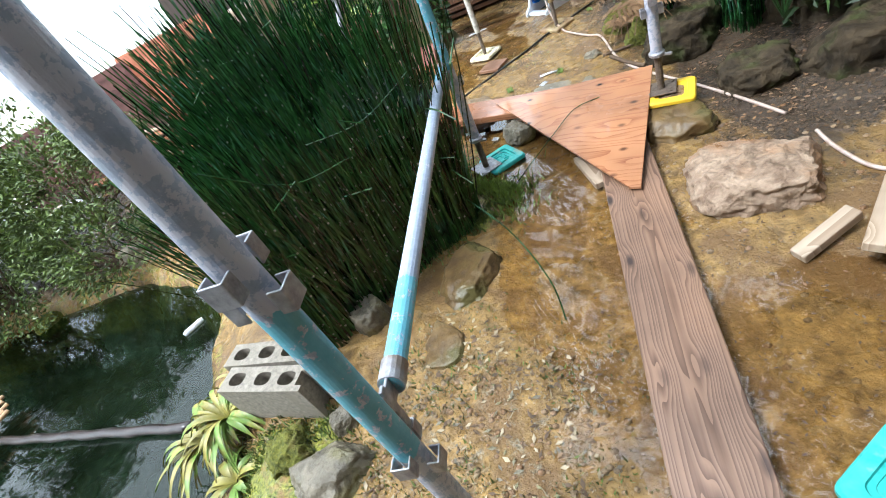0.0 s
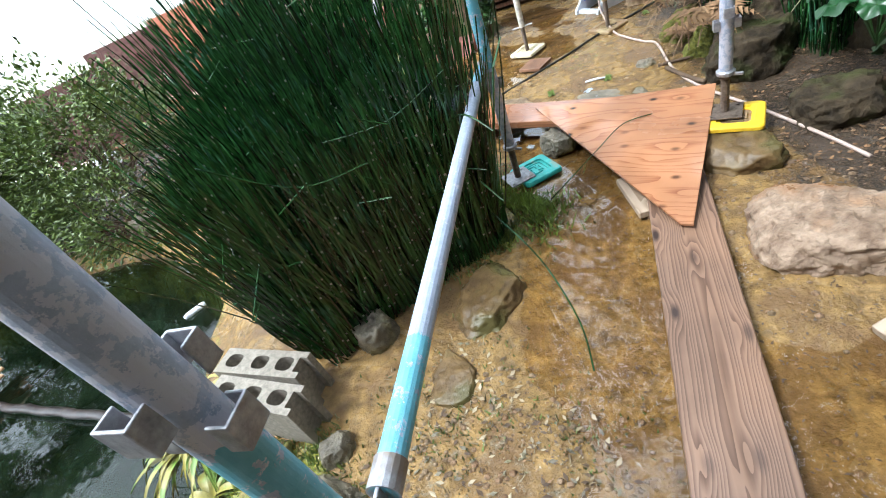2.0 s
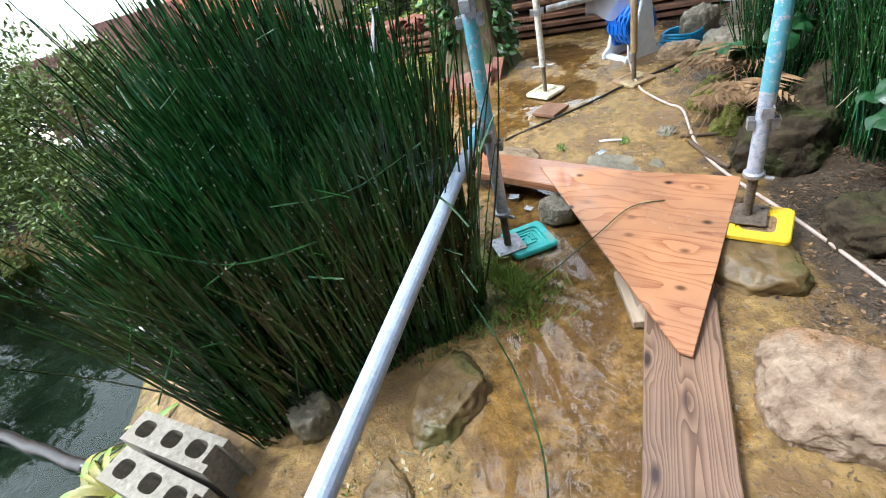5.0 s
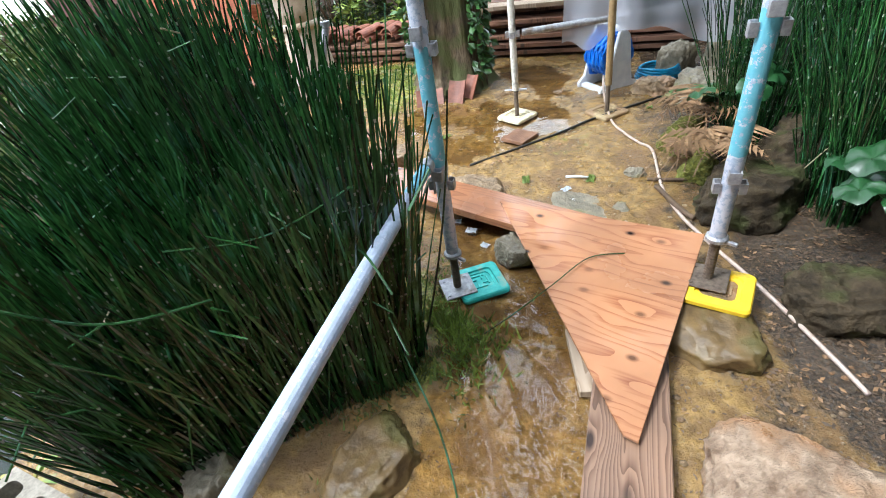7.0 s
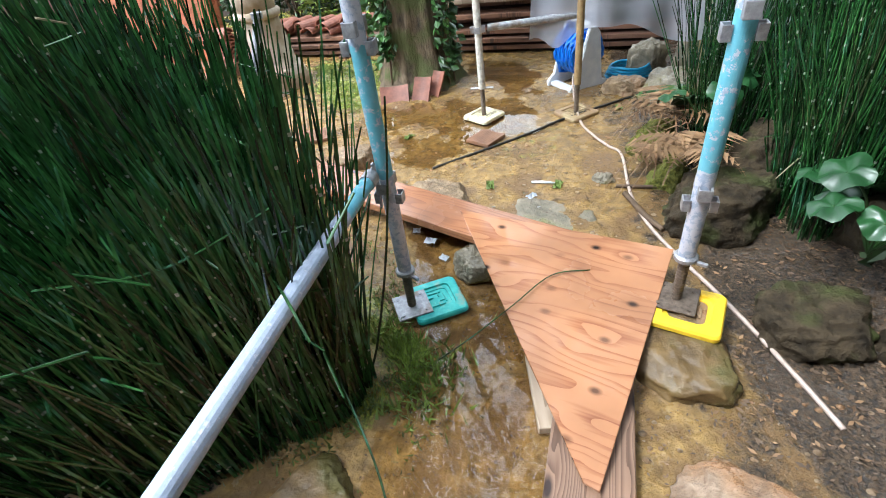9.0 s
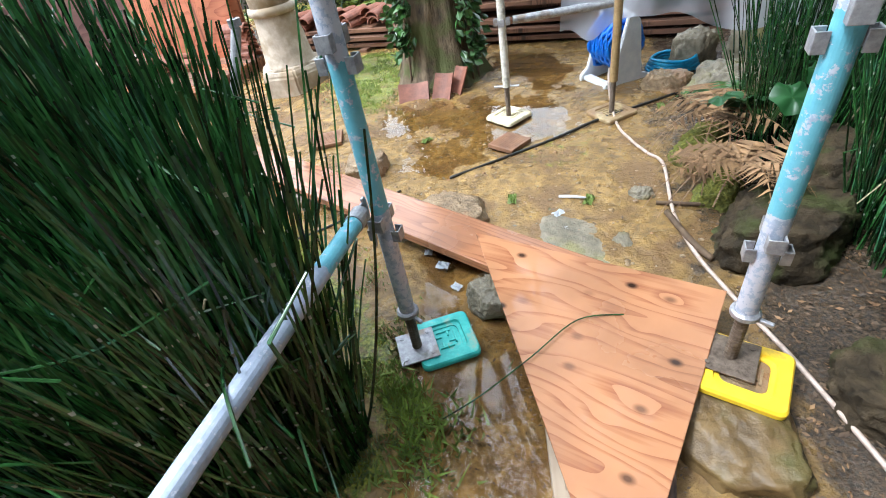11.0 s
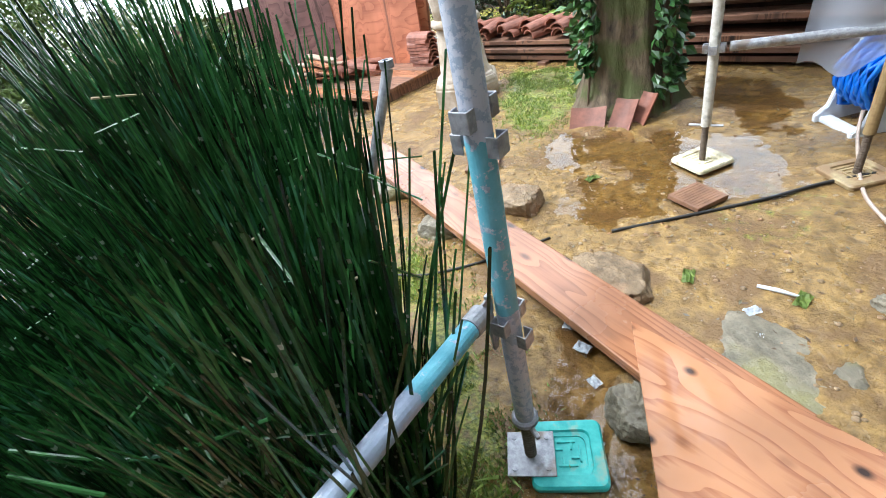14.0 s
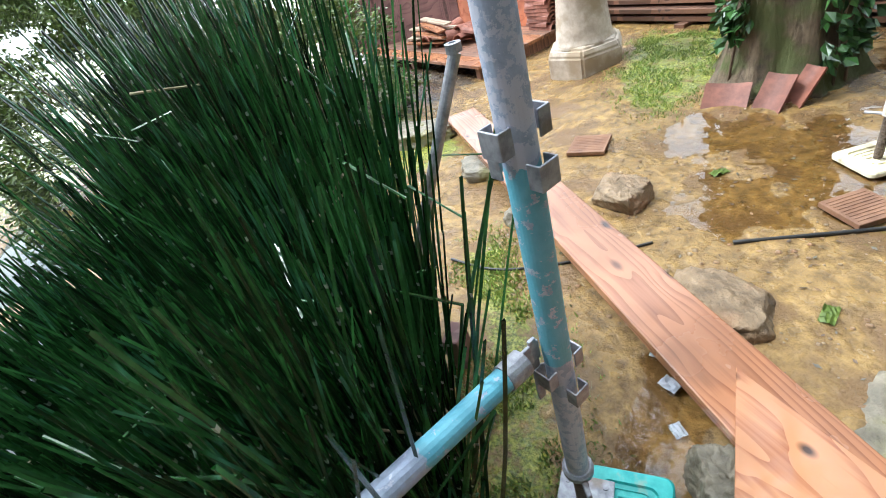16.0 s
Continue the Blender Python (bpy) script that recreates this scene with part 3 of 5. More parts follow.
sheet_of_water("puddle_water", [(-0.7, -0.4), (1.3, -0.4), (1.1, 3.0), (1.1, 5.6), (-2.3, 5.6), (-2.3, 3.4), (-0.75, 2.0), (-0.75, 1.0)], 0.0, PUDDLE, "shallow clear puddle water over ochre clay", "puddle")
sheet_of_water("pond_water", [(-0.95, -1.8), (-1.25, 0.6), (-1.5, 1.3), (-1.8, 2.2), (-2.4, 2.9), (-3.3, 3.2), (-6.3, 3.1), (-7, 0), (-5, -2)], -0.2, POND, "still dark green pond water", "pond")


# ---- scaffold ----
def pocket(bm, angle, z):
    """A wedge pocket: a bent plate loop, open at the top, welded to the tube."""
    t = Matrix.Rotation(angle, 4, "Z")
    for size, c in (((0.0035, 0.032, 0.036), (0.0435, 0, z)), ((0.022, 0.0035, 0.036), (0.034, 0.0155, z)), ((0.022, 0.0035, 0.036), (0.034, -0.0155, z))):
        box(bm, size, t @ Vector(c), 0.0014, t)


def scaffold_post(at, foot, top, heights, pad_at, pad_turn, pad_mat, pad_label, label, turn=0.0, lean=0.0, pad_size=0.2):
    p = thing("scaffold_post", pose(*at, 0, lean), label, "scaffold post", "scaffold posts")
    part("tube", tube(bmesh.new(), [(0, 0, foot + 0.17), (0, 0, top)], 0.0243, 28), POSTPAINT, p, smooth=False)
    for z in heights:
        for k in range(4):
            bm = bmesh.new()
            pocket(bm, turn + k * math.pi / 2, z - (0.05 if k % 2 else 0.0))
            part("wedge_pocket", bm, STEEL, p)
    bm = bmesh.new()
    lathe(bm, [(0.028, foot + 0.165), (0.034, foot + 0.17), (0.034, foot + 0.182), (0.028, foot + 0.187)], 16)
    box(bm, (0.055, 0.012, 0.012), (0.03, -0.02, foot + 0.168), 0.003, Matrix.Rotation(-0.6, 4, "Z"))
    part("jack_nut", bm, STEEL, p)
    part("jack_screw", tube(bmesh.new(), [(0, 0, foot + 0.006 + 0.0055 * i) for i in range(32)], 0.017, 12, [1 if i % 2 else 0.9 for i in range(32)]), RUST, p)
    bm = box(bmesh.new(), (0.13, 0.13, 0.006), (0, 0, foot + 0.004), 0.002)
    for sx in (-1, 1):
        for sy in (-1, 1):
            lathe_bm = bmesh.ops.create_cone(bm, cap_ends=True, segments=8, radius1=0.007, radius2=0.007, depth=0.003)["verts"]
            bmesh.ops.translate(bm, vec=(sx * 0.045, sy * 0.045, foot + 0.0085), verts=lathe_bm)
    part("base_plate", bm, RUST if pad_mat is YELLOW else STEEL, p, m=pose(0, 0, 0, 0, 0, pad_turn))
    pad(pad_at, pad_turn, pad_mat, pad_label, pad_size, STONE if pad_mat is YELLOW else None)
    return p


def pad(at, turn, mat, label, size=0.23, fill=None):
    """A moulded plastic footing pad: an outer rim, a stepped inner frame and a sunk middle with ribs."""
    p = thing("footing_pad", pose(*at, 0, 0, turn), label, "footing pad", "footing pads")
    h, c = size / 2, 0.022

    def rounded(bm, r, z, k=5):
        pts = []
        for q in range(4):
            ox, oy = (r - c) * (1, -1, -1, 1)[q], (r - c) * (1, 1, -1, -1)[q]
            pts += [bm.verts.new((ox + c * math.cos((q + i / k) * math.pi / 2), oy + c * math.sin((q + i / k) * math.pi / 2), z)) for i in range(k + 1)]
        return pts

    bm = bmesh.new()
    rings = [rounded(bm, r, z) for r, z in ((h, 0.0), (h, 0.014), (h - 0.005, 0.021), (h - 0.034, 0.022), (h - 0.037, 0.014), (h - 0.048, 0.013), (h - 0.05, 0.004))]
    for r0, r1 in zip(rings, rings[1:]):
        for i in range(len(r0)):
            k = (i + 1) % len(r0)
            bm.faces.new((r0[i], r0[k], r1[k], r1[i]))
    part("rim", bm, mat, p)
    part("middle", box(bmesh.new(), (size - 0.096, size - 0.096, 0.007), (0, 0, 0.0055), 0.002), fill or mat, p, "caked with clay" if fill else "")
    w = h - 0.058
    for turn_k in range(4):
        bm = box(bmesh.new(), (w * 1.2, 0.006, 0.007), (0, w * 0.82, 0.0115), 0.0015)
        box(bm, (0.006, w * 0.5, 0.007), (w * 0.3, w * 0.5, 0.0115), 0.0015)
        part("rib", bm, fill or mat, p, m=pose(0, 0, 0, 0, 0, 90 * turn_k))
    return p


A, B, C = (-0.352, 0.385), (-0.272, 2.185), (0.63, 2.155)
RAIL_ANGLE = math.atan2(B[1] - A[1], B[0] - A[0])
scaffold_post((*A, 0), 0.02, 2.6, (0.59, 1.03, 1.48, 1.93), (A[0], A[1] - 0.02, 0.005), 40, TEAL, "worn teal plastic pad under a scaffold post", "worn grey scaffold post with flaking blue paint and wedge pockets", RAIL_ANGLE)
scaffold_post((*B, 0), 0.03, 2.6, (0.565, 1.01, 1.46, 1.91), (-0.188, 2.235, 0.006), 27, TEAL, "teal plastic pad half under a steel plate on wet clay", "blue-flaked scaffold post standing on a teal pad", RAIL_ANGLE, 1.2)
scaffold_post((*C, 0), 0.115, 2.6, (0.53, 0.975, 1.42, 1.87), (0.66, 2.118, 0.092), 68, YELLOW, "bright yellow plastic pad on a flat stone", "blue and grey scaffold post standing on a yellow pad", RAIL_ANGLE - 0.1, 0.0, 0.205)


def rail(name, a, b, mat, label, radius=0.0213, wedges=True):
    a, b = Vector(a), Vector(b)
    d = b - a
    m = Matrix.Translation(a) @ d.to_track_quat("X", "Z").to_matrix().to_4x4()
    r = thing(name, m, label, "scaffold rail")
    part("tube", tube(bmesh.new(), [(0.06 + (d.length - 0.12) * i / 12, 0, 0) for i in range(13)], radius, 18), mat, r)
    if wedges:
        for x, s in ((0.045, 1), (d.length - 0.045, -1)):
            bm = bmesh.new()
            box(bm, (0.05, 0.006, 0.042), (x, 0, 0), 0.002)
            box(bm, (0.016, 0.007, 0.15), (x - s * 0.012, 0, -0.045), 0.002)
            part("wedge_clip", bm, STEEL, r)
            part("end_sleeve", tube(bmesh.new(), [(x + s * 0.015, 0, 0), (x + s * 0.06, 0, 0)], radius + 0.003, 18), STEEL, r)
    return r


rail("scaffold_rail", (A[0] + 0.011, A[1], 0.687), (B[0] - 0.007, B[1], 0.618), RAILPAINT, "grey horizontal scaffold tube with blue painted ends")

D, E = (-0.146, 4.0), (0.45, 3.95)


def slim_post(at, mat, pad_turn, label, top=2.4, lean=0.0, handle=True, pad_mat=CREAM):
    p = thing("support_post", pose(*at, 0, lean, 0, 0), label, "support post", "support posts")
    part("tube", tube(bmesh.new(), [(0, 0, 0.2), (0, 0, top)], 0.022, 16), mat, p)
    part("jack_screw", tube(bmesh.new(), [(0, 0, 0.02 + 0.0055 * i) for i in range(34)], 0.016, 12, [1 if i % 2 else 0.88 for i in range(34)]), RUST, p)
    if handle:
        part("handle", tube(bmesh.new(), [(-0.075, 0.01, 0.2), (0.075, -0.01, 0.205)], 0.006, 8), STEEL, p)
        bm = bmesh.new()
        for k in range(4):
            pocket(bm, k * math.pi / 2, 0.56)
        part("wedge_pocket", bm, STEEL, p)
    pad((at[0], at[1], 0.008), pad_turn, pad_mat, "cream plastic pad on muddy ground" if pad_mat is CREAM else "clay-smeared tan plastic pad on muddy ground", 0.21)
    return p


slim_post(D, WHITEPOLE, 52, "white painted scaffold post on a cream pad")
slim_post(E, BROWNPOLE, 37, "tan support post on a muddy pad", top=2.4, handle=False, pad_mat=MUDDYPAD)
rail("scaffold_rail", (D[0], D[1], 0.56), (1.7, 4.35, 0.56), STEEL, "galvanised horizontal scaffold tube at the back", wedges=False)
p = thing("metal_stake", pose(-0.67, 2.48, 0), "thin grey pipe standing at the edge of the horsetails", "pipe")
bm = bmesh.new()
tube(bm, [(-0.255, -0.43, 0.0), (-0.13, -0.22, 0.5), (0, 0, 1.0)], 0.014, 14)
part("tube", bm, STEEL, p)
bm = lathe(bmesh.new(), [(0.0145, 1.0), (0.018, 1.001), (0.018, 1.02), (0.009, 1.021), (0.009, 1.01)], 14)
part("cap", bm, STEEL, p)


# ---- boards ----
def plank(name, p0, p1, width, thick, mat, label, category="plank", bevel=0.004, group=""):
    """A board from p0 to p1 (middle of its top face)."""
    p0, p1 = Vector(p0), Vector(p1)
    d = p1 - p0
    bm = bmesh.new()
    n = max(2, int(d.length / 0.12))
    box(bm, (d.length, width, thick), (0, 0, -thick / 2), bevel)
    m = Matrix.Translation((p0 + p1) / 2) @ d.to_track_quat("X", "Z").to_matrix().to_4x4()
    return tagged(part(name, bm, mat, m=m), label, category, group)


plank("walkway_plank", (0.02, -0.5, 0.052), (0.42, 2.32, 0.058), 0.216, 0.034, PLANK, "weathered brown plank with raised grain laid through a puddle")
plank("walkway_plank", (-2.35, 3.82, 0.125), (0.28, 2.425, 0.128), 0.215, 0.038, PLANK_RED, "reddish wet plank resting on stones")
bm = bmesh.new()
outline = [(-0.135, 2.666), (0.67, 2.38), (0.332, 1.534), (0.296, 1.552)]
O = Vector((0.32, 2.1, 0.104))
ax = Vector((0.805, -0.286, 0)).normalized()
ay = Vector((0.286, 0.805, 0)).normalized()
low = [bm.verts.new(((x - O.x) * ax.x + (y - O.y) * ax.y, (x - O.x) * ay.x + (y - O.y) * ay.y, 0)) for x, y in outline]
base_face = bm.faces.new(low)
top_geo = bmesh.ops.extrude_face_region(bm, geom=[base_face])["geom"]
bmesh.ops.translate(bm, vec=(0, 0, 0.012), verts=[g for g in top_geo if isinstance(g, bmesh.types.BMVert)])
bmesh.ops.recalc_face_normals(bm, faces=bm.faces)
bmesh.ops.bevel(bm, geom=list(bm.edges), offset=0.0015, segments=1, affect="EDGES")
m = Matrix.Translation(O) @ Matrix.Rotation(math.atan2(ax.y, ax.x), 4, "Z") @ pose(0, 0, 0, 4.0)
tagged(part("plywood_offcut", bm, PLY, m=m), "orange wet plywood offcut cut to a triangle, lying on planks", "plywood")
plank("timber_offcut", (0.22, 1.72, 0.028), (0.18, 1.98, 0.03), 0.06, 0.03, PALE, "small pale timber offcut in the puddle", "offcut")
plank("timber_offcut", (0.62, 1.05, 0.03), (0.8, 1.11, 0.09), 0.05, 0.035, PALE, "pale sawn batten leaning on the wet ground", "offcut")
plank("timber_offcut", (0.76, 0.93, 0.11), (0.96, 1.16, 0.11), 0.09, 0.03, PALE, "pale sawn board lying over a batten", "offcut")

stub = box(bmesh.new(), (0.06, 0.085, 0.17), (0, 0, 0.075), 0.005)
for v in stub.verts:
    v.co.z += 0.012 * noise.noise(v.co * 30)
tagged(part("timber_stub", stub, PANEL_DARK, m=pose(-0.860, 2.335, 0.0, 4, 3, 25)), "short dark timber stub among horsetail stems", "timber")

# ---- stones near the walk ----
rock("flat_boulder", (0.7, 1.42, -0.02), (0.48, 0.5, 0.15), 20, BOULDER, "large flat ochre boulder with pale quartz streaks", 4, 0.42, 0.13, detail=6)
rock("footing_stone", (0.62, 2.0, -0.02), (0.33, 0.4, 0.112), 15, BROWNROCK, "flat wet stone under a yellow pad", 8, 0.4, 0.12)
rock("step_stone", (-0.41, 1.4, -0.03), (0.25, 0.4, 0.1), -22, BROWNROCK, "smooth brown stone half sunk in clay", 3, 0.5, 0.14)
rock("step_stone", (-0.525, 1.09, -0.02), (0.2, 0.24, 0.055), 10, BROWNROCK, "flat grey stone at the edge of the gravel", 6, 0.35, 0.12)
rock("support_stone", (-0.06, 2.42, -0.01), (0.16, 0.2, 0.1), 40, GREYROCK, "angular stone propping up a plank", 9, 0.5, 0.2)
rock("step_stone", (-0.31, 2.98, -0.02), (0.4, 0.3, 0.1), -20, STONE, "tan flat stone beside the raised plank", 12, 0.4, 0.12)
rock("step_stone", (-0.88, 3.4, -0.02), (0.26, 0.32, 0.12), 50, STONE, "tan rounded stone beside the raised plank", 13, 0.45, 0.14)
rock("step_stone", (0.25, 2.8, -0.02), (0.46, 0.36, 0.045), -40, GREYROCK, "flat grey wet stone sunk in mud", 14, 0.3, 0.14)
rock("support_stone", (-1.15, 3.1, -0.02), (0.3, 0.22, 0.11), 10, GREYROCK, "pale stone under the raised plank", 15, 0.45, 0.16)
rock("support_stone", (-1.75, 3.4, -0.02), (0.4, 0.3, 0.11), 30, GREYROCK, "pale flat stone under the far end of a plank", 16, 0.4, 0.16)
rock("edge_stone", (-0.92, 0.68, -0.04), (0.34, 0.26, 0.14), 20, GREYROCK, "rounded grey-violet stone by the pond edge", 17, 0.7, 0.12)
rock("edge_stone", (-0.9, 0.86, -0.03), (0.15, 0.12, 0.1), 60, GREYROCK, "small grey stone by the pond edge", 18, 0.7, 0.15)
rock("edge_stone", (-0.86, 1.32, -0.04), (0.2, 0.2, 0.16), 0, GREYROCK, "mossy stone at the foot of the horsetails", 19, 0.7, 0.2)
rock("mossy_stone", (-1.13, 0.8, -0.06), (0.26, 0.24, 0.15), 0, MOSS, "stone covered with yellow-green moss", 20, 0.8, 0.3)
rock("mossy_stone", (-2.35, 3.05, -0.25), (0.5, 0.4, 0.3), 20, MOSS, "mossy boulder on the pond bank", 21, 0.7, 0.25)
rock("bank_stone", (-3.35, 2.95, -0.25), (0.42, 0.28, 0.32), 0, GREYROCK, "pale stone on the pond bank", 22, 0.7, 0.2)
rock("bank_stone", (-2.8, 2.95, -0.25), (0.35, 0.25, 0.25), 60, GREYROCK, "pale stone on the pond bank", 23, 0.6, 0.2)
rock("bank_stone", (-2.6, 3.6, -0.02), (0.7, 0.4, 0.14), 10, GREYROCK, "flat pale stone before the deck", 24, 0.4, 0.2)
rock("bank_stone", (-3.4, 3.9, 0.0), (0.8, 0.5, 0.2), -10, GREYROCK, "pale boulder before the deck", 25, 0.5, 0.2)
rock("mossy_stone", (-4.3, 2.65, -0.3), (0.3, 0.25, 0.2), 0, MOSS, "moss-covered stone at the water", 26, 0.8, 0.3)
for k, (x, y, sx, sy, sz, tn) in enumerate(((0.95, 2.75, 0.5, 0.42, 0.26, 10), (1.05, 2.15, 0.42, 0.36, 0.17, 30), (1.38, 1.95, 0.5, 0.45, 0.27, -20), (1.5, 2.5, 0.6, 0.5, 0.36, 40),
                                            (1.2, 3.05, 0.45, 0.4, 0.3, 0), (1.05, 4.05, 0.4, 0.45, 0.24, 70), (0.78, 4.25, 0.34, 0.26, 0.16, -30), (1.35, 4.35, 0.55, 0.45, 0.5, 20),
                                            (1.7, 3.5, 0.7, 0.6, 0.45, 0), (0.98, 4.62, 0.3, 0.26, 0.3, 0), (1.75, 1.75, 0.6, 0.5, 0.38, 15), (1.85, 2.9, 0.7, 0.6, 0.5, 65))):
    rock("bank_rock", (x, y, -0.04), (sx, sy, sz), tn, GREYROCK if k in (5, 7, 9) else STONE if k == 6 else DARKROCK, "damp pale rock in the planted bank" if k in (5, 7, 9) else "red-brown flat rock in the bank" if k == 6 else "dark damp mossy rock in the planted bank", 40 + k, 0.6, 0.22)
rock("mud_stone", (0.52, 3.1, -0.01), (0.12, 0.1, 0.06), 0, GREYROCK, "small rough stone in the mud", 60, 0.7, 0.3)

# ---- concrete blocks ----
def concrete_block(at, turn, label):
    p = thing("concrete_block", pose(*at, 0, 0, turn), label, "concrete block", "concrete blocks")
    L, W, H = 0.40, 0.105, 0.19
    bm = bmesh.new()

    def hole(cx, hw, hh, n=24):
        return [(cx + hw * math.copysign(abs(math.cos(a)) ** 0.7, math.cos(a)), hh * math.copysign(abs(math.sin(a)) ** 0.7, math.sin(a))) for a in (k * math.tau / n for k in range(n))]

    cells = [(-L / 2, -0.062), (-0.062, 0.062), (0.062, L / 2 - 0.03)]
    for x0, x1 in cells:
        n = 24
        inner = hole((x0 + x1) / 2, 0.037, 0.028, n)
        cx, hw, hh = (x0 + x1) / 2, (x1 - x0) / 2, W / 2
        outer = []
        for k in range(n):
            a = k * math.tau / n
            c, s = math.cos(a), math.sin(a)
            q = 1 / max(abs(c), abs(s))
            outer.append((cx + hw * c * q, hh * s * q))
        for z, flip in ((H, False), (0.0, True)):
            vo, vi = [bm.verts.new((x, y, z)) for x, y in outer], [bm.verts.new((x, y, z)) for x, y in inner]
            for k in range(n):
                f = (vo[k], vo[(k + 1) % n], vi[(k + 1) % n], vi[k])
                bm.faces.new(f[::-1] if flip else f)
        it, ib = [bm.verts.new((x, y, H)) for x, y in inner], [bm.verts.new((x, y, 0)) for x, y in inner]
        for k in range(n):
            bm.faces.new((it[(k + 1) % n], it[k], ib[k], ib[(k + 1) % n]))
    x0, x1 = -L / 2, L / 2
    e = x1 - 0.03
    for y, s in ((-W / 2, 1), (W / 2, -1)):
        f = [bm.verts.new(q) for q in ((x0, y, 0), (e, y, 0), (e, y, H), (x0, y, H))]
        bm.faces.new(f[::s])
        box(bm, (0.03, 0.024, H), (e + 0.015, y + s * 0.012, H / 2))
    bm.faces.new([bm.verts.new(q) for q in ((x0, W / 2, 0), (x0, -W / 2, 0), (x0, -W / 2, H), (x0, W / 2, H))])
    bm.faces.new([bm.verts.new(q) for q in ((e, -W / 2, 0), (e, W / 2, 0), (e, W / 2, H), (e, -W / 2, H))])
    bmesh.ops.remove_doubles(bm, verts=bm.verts, dist=0.0004)
    part("body", bm, CONCRETE, p)
    return p


concrete_block((-1.165, 0.99, 0.012), -14, "grey hollow concrete block on the pond edge")
concrete_block((-1.2, 1.125, 0.005), -12, "grey hollow concrete block beside another")

# ---- floor tiles, fallen tiles ----
def square_tile(at, turn, size, label):
    bm = box(bmesh.new(), (size, size, 0.022), (0, 0, 0.011), 0.003)
    for k in range(9):
        box(bm, (size * 0.86, 0.004, 0.003), (0, (k - 4) * size * 0.095, 0.0225), 0.001)
    return tagged(part("clay_tile", bm, BROWNTILE, m=pose(*at, 0, 0, turn)), label, "tile", "loose tiles")


square_tile((-0.106, 3.634, 0.01), 56, 0.172, "brown ribbed clay tile lying in shallow mud")
square_tile((-1.3, 3.785, 0.02), 20, 0.2, "brown clay tile lying by the moss")


def leaning_tile(at, turn, w, h, tilt, label):
    bm = bmesh.new()
    n = 10
    rows_ = [[bm.verts.new(((i / n - 0.5) * w, 0.018 * math.cos((i / n - 0.5) * 3.0) + dy, z)) for i in range(n + 1)] for dy, z in ((0, 0), (0, h), (0.014, h), (0.014, 0))]
    for a in range(4):
        for i in range(n):
            bm.faces.new((rows_[a][i], rows_[a][i + 1], rows_[(a + 1) % 4][i + 1], rows_[(a + 1) % 4][i]))
    for i in (0, n):
        bm.faces.new([r[i] for r in rows_])
    bmesh.ops.recalc_face_normals(bm, faces=bm.faces)
    return tagged(part("roof_tile", bm, TERRACOTTA, m=pose(*at, tilt, 0, turn)), label, "roof tile", "tiles at the trunk")


leaning_tile((-0.86, 4.34, -0.03), 8, 0.22, 0.19, -42, "broken red-brown roof tile leaning on the trunk")
leaning_tile((-0.67, 4.37, 0.0), -12, 0.14, 0.2, -40, "red-brown roof tile leaning on the trunk")
leaning_tile((-0.58, 4.42, 0.0), -25, 0.1, 0.22, -38, "narrow roof tile leaning on the trunk")

# ---- pedestal ----
p = thing("stone_pedestal", pose(-2.07, 4.93, 0.0), "aged tan concrete pedestal with a hexagonal foot", "pedestal")
bm = lathe(bmesh.new(), [(0.3, -0.02), (0.3, 0.17), (0.27, 0.22), (0.19, 0.24)], 6)
bmesh.ops.bevel(bm, geom=list(bm.edges), offset=0.015, segments=2, affect="EDGES")
part("foot", bm, PLASTER, p)
part("column", lathe(bmesh.new(), [(0.24, 0.2), (0.21, 0.24), (0.2, 0.27), (0.165, 0.58), (0.165, 0.62)], 28), PLASTER, p, smooth=True)
part("ring", lathe(bmesh.new(), [(0.16, 0.6), (0.19, 0.61), (0.2, 0.635), (0.19, 0.66), (0.16, 0.67)], 28), PLASTER, p, smooth=True)
part("neck", lathe(bmesh.new(), [(0.165, 0.66), (0.17, 0.75), (0.2, 0.95), (0.26, 1.05), (0.26, 1.1), (0.1, 1.11)], 28), PLASTER, p, smooth=True)

# ---- timber stack, deck, panels at the back ----
stack_a, stack_b = Vector((-3.1, 6.05, 0)), Vector((1.9, 4.98, 0))
along = (stack_b - stack_a).normalized()
back = Vector((-along.y, along.x, 0))
rnd = random.Random(5)
for layer in range(7):
    for depth_i in range(3):
        if layer > 2 and depth_i == 0 and layer % 2:
            continue
        s0 = 0.0 + rnd.uniform(0, 0.25) + (1.9 if layer > 2 else 0)
        s1 = 4.9 - rnd.uniform(0, 0.3)
        off = back * (0.1 + 0.21 * depth_i + rnd.uniform(-0.025, 0.025) + 0.02 * layer)
        z = 0.06 + 0.062 * layer
        a0, b0 = stack_a + along * s0 + off, stack_a + along * s1 + off
        plank("stacked_board", (a0.x, a0.y, z + 0.02), (b0.x, b0.y, z + 0.02), 0.19, 0.038, PALE if layer == 6 and depth_i == 0 else TIMBER, "weathered brown board in a low stack", "board", 0.004, "stacked boards")
for k in range(5):
    q = stack_a + along * (0.3 + k * 1.1) + back * 0.3
    bm = box(bmesh.new(), (0.09, 0.7, 0.05), (0, 0, 0.017), 0.004)
    tagged(part("bearer", bm, TIMBER, m=pose(q.x, q.y, 0, 0, 0, -12)), "short timber bearer under stacked boards", "timber", "bearers")


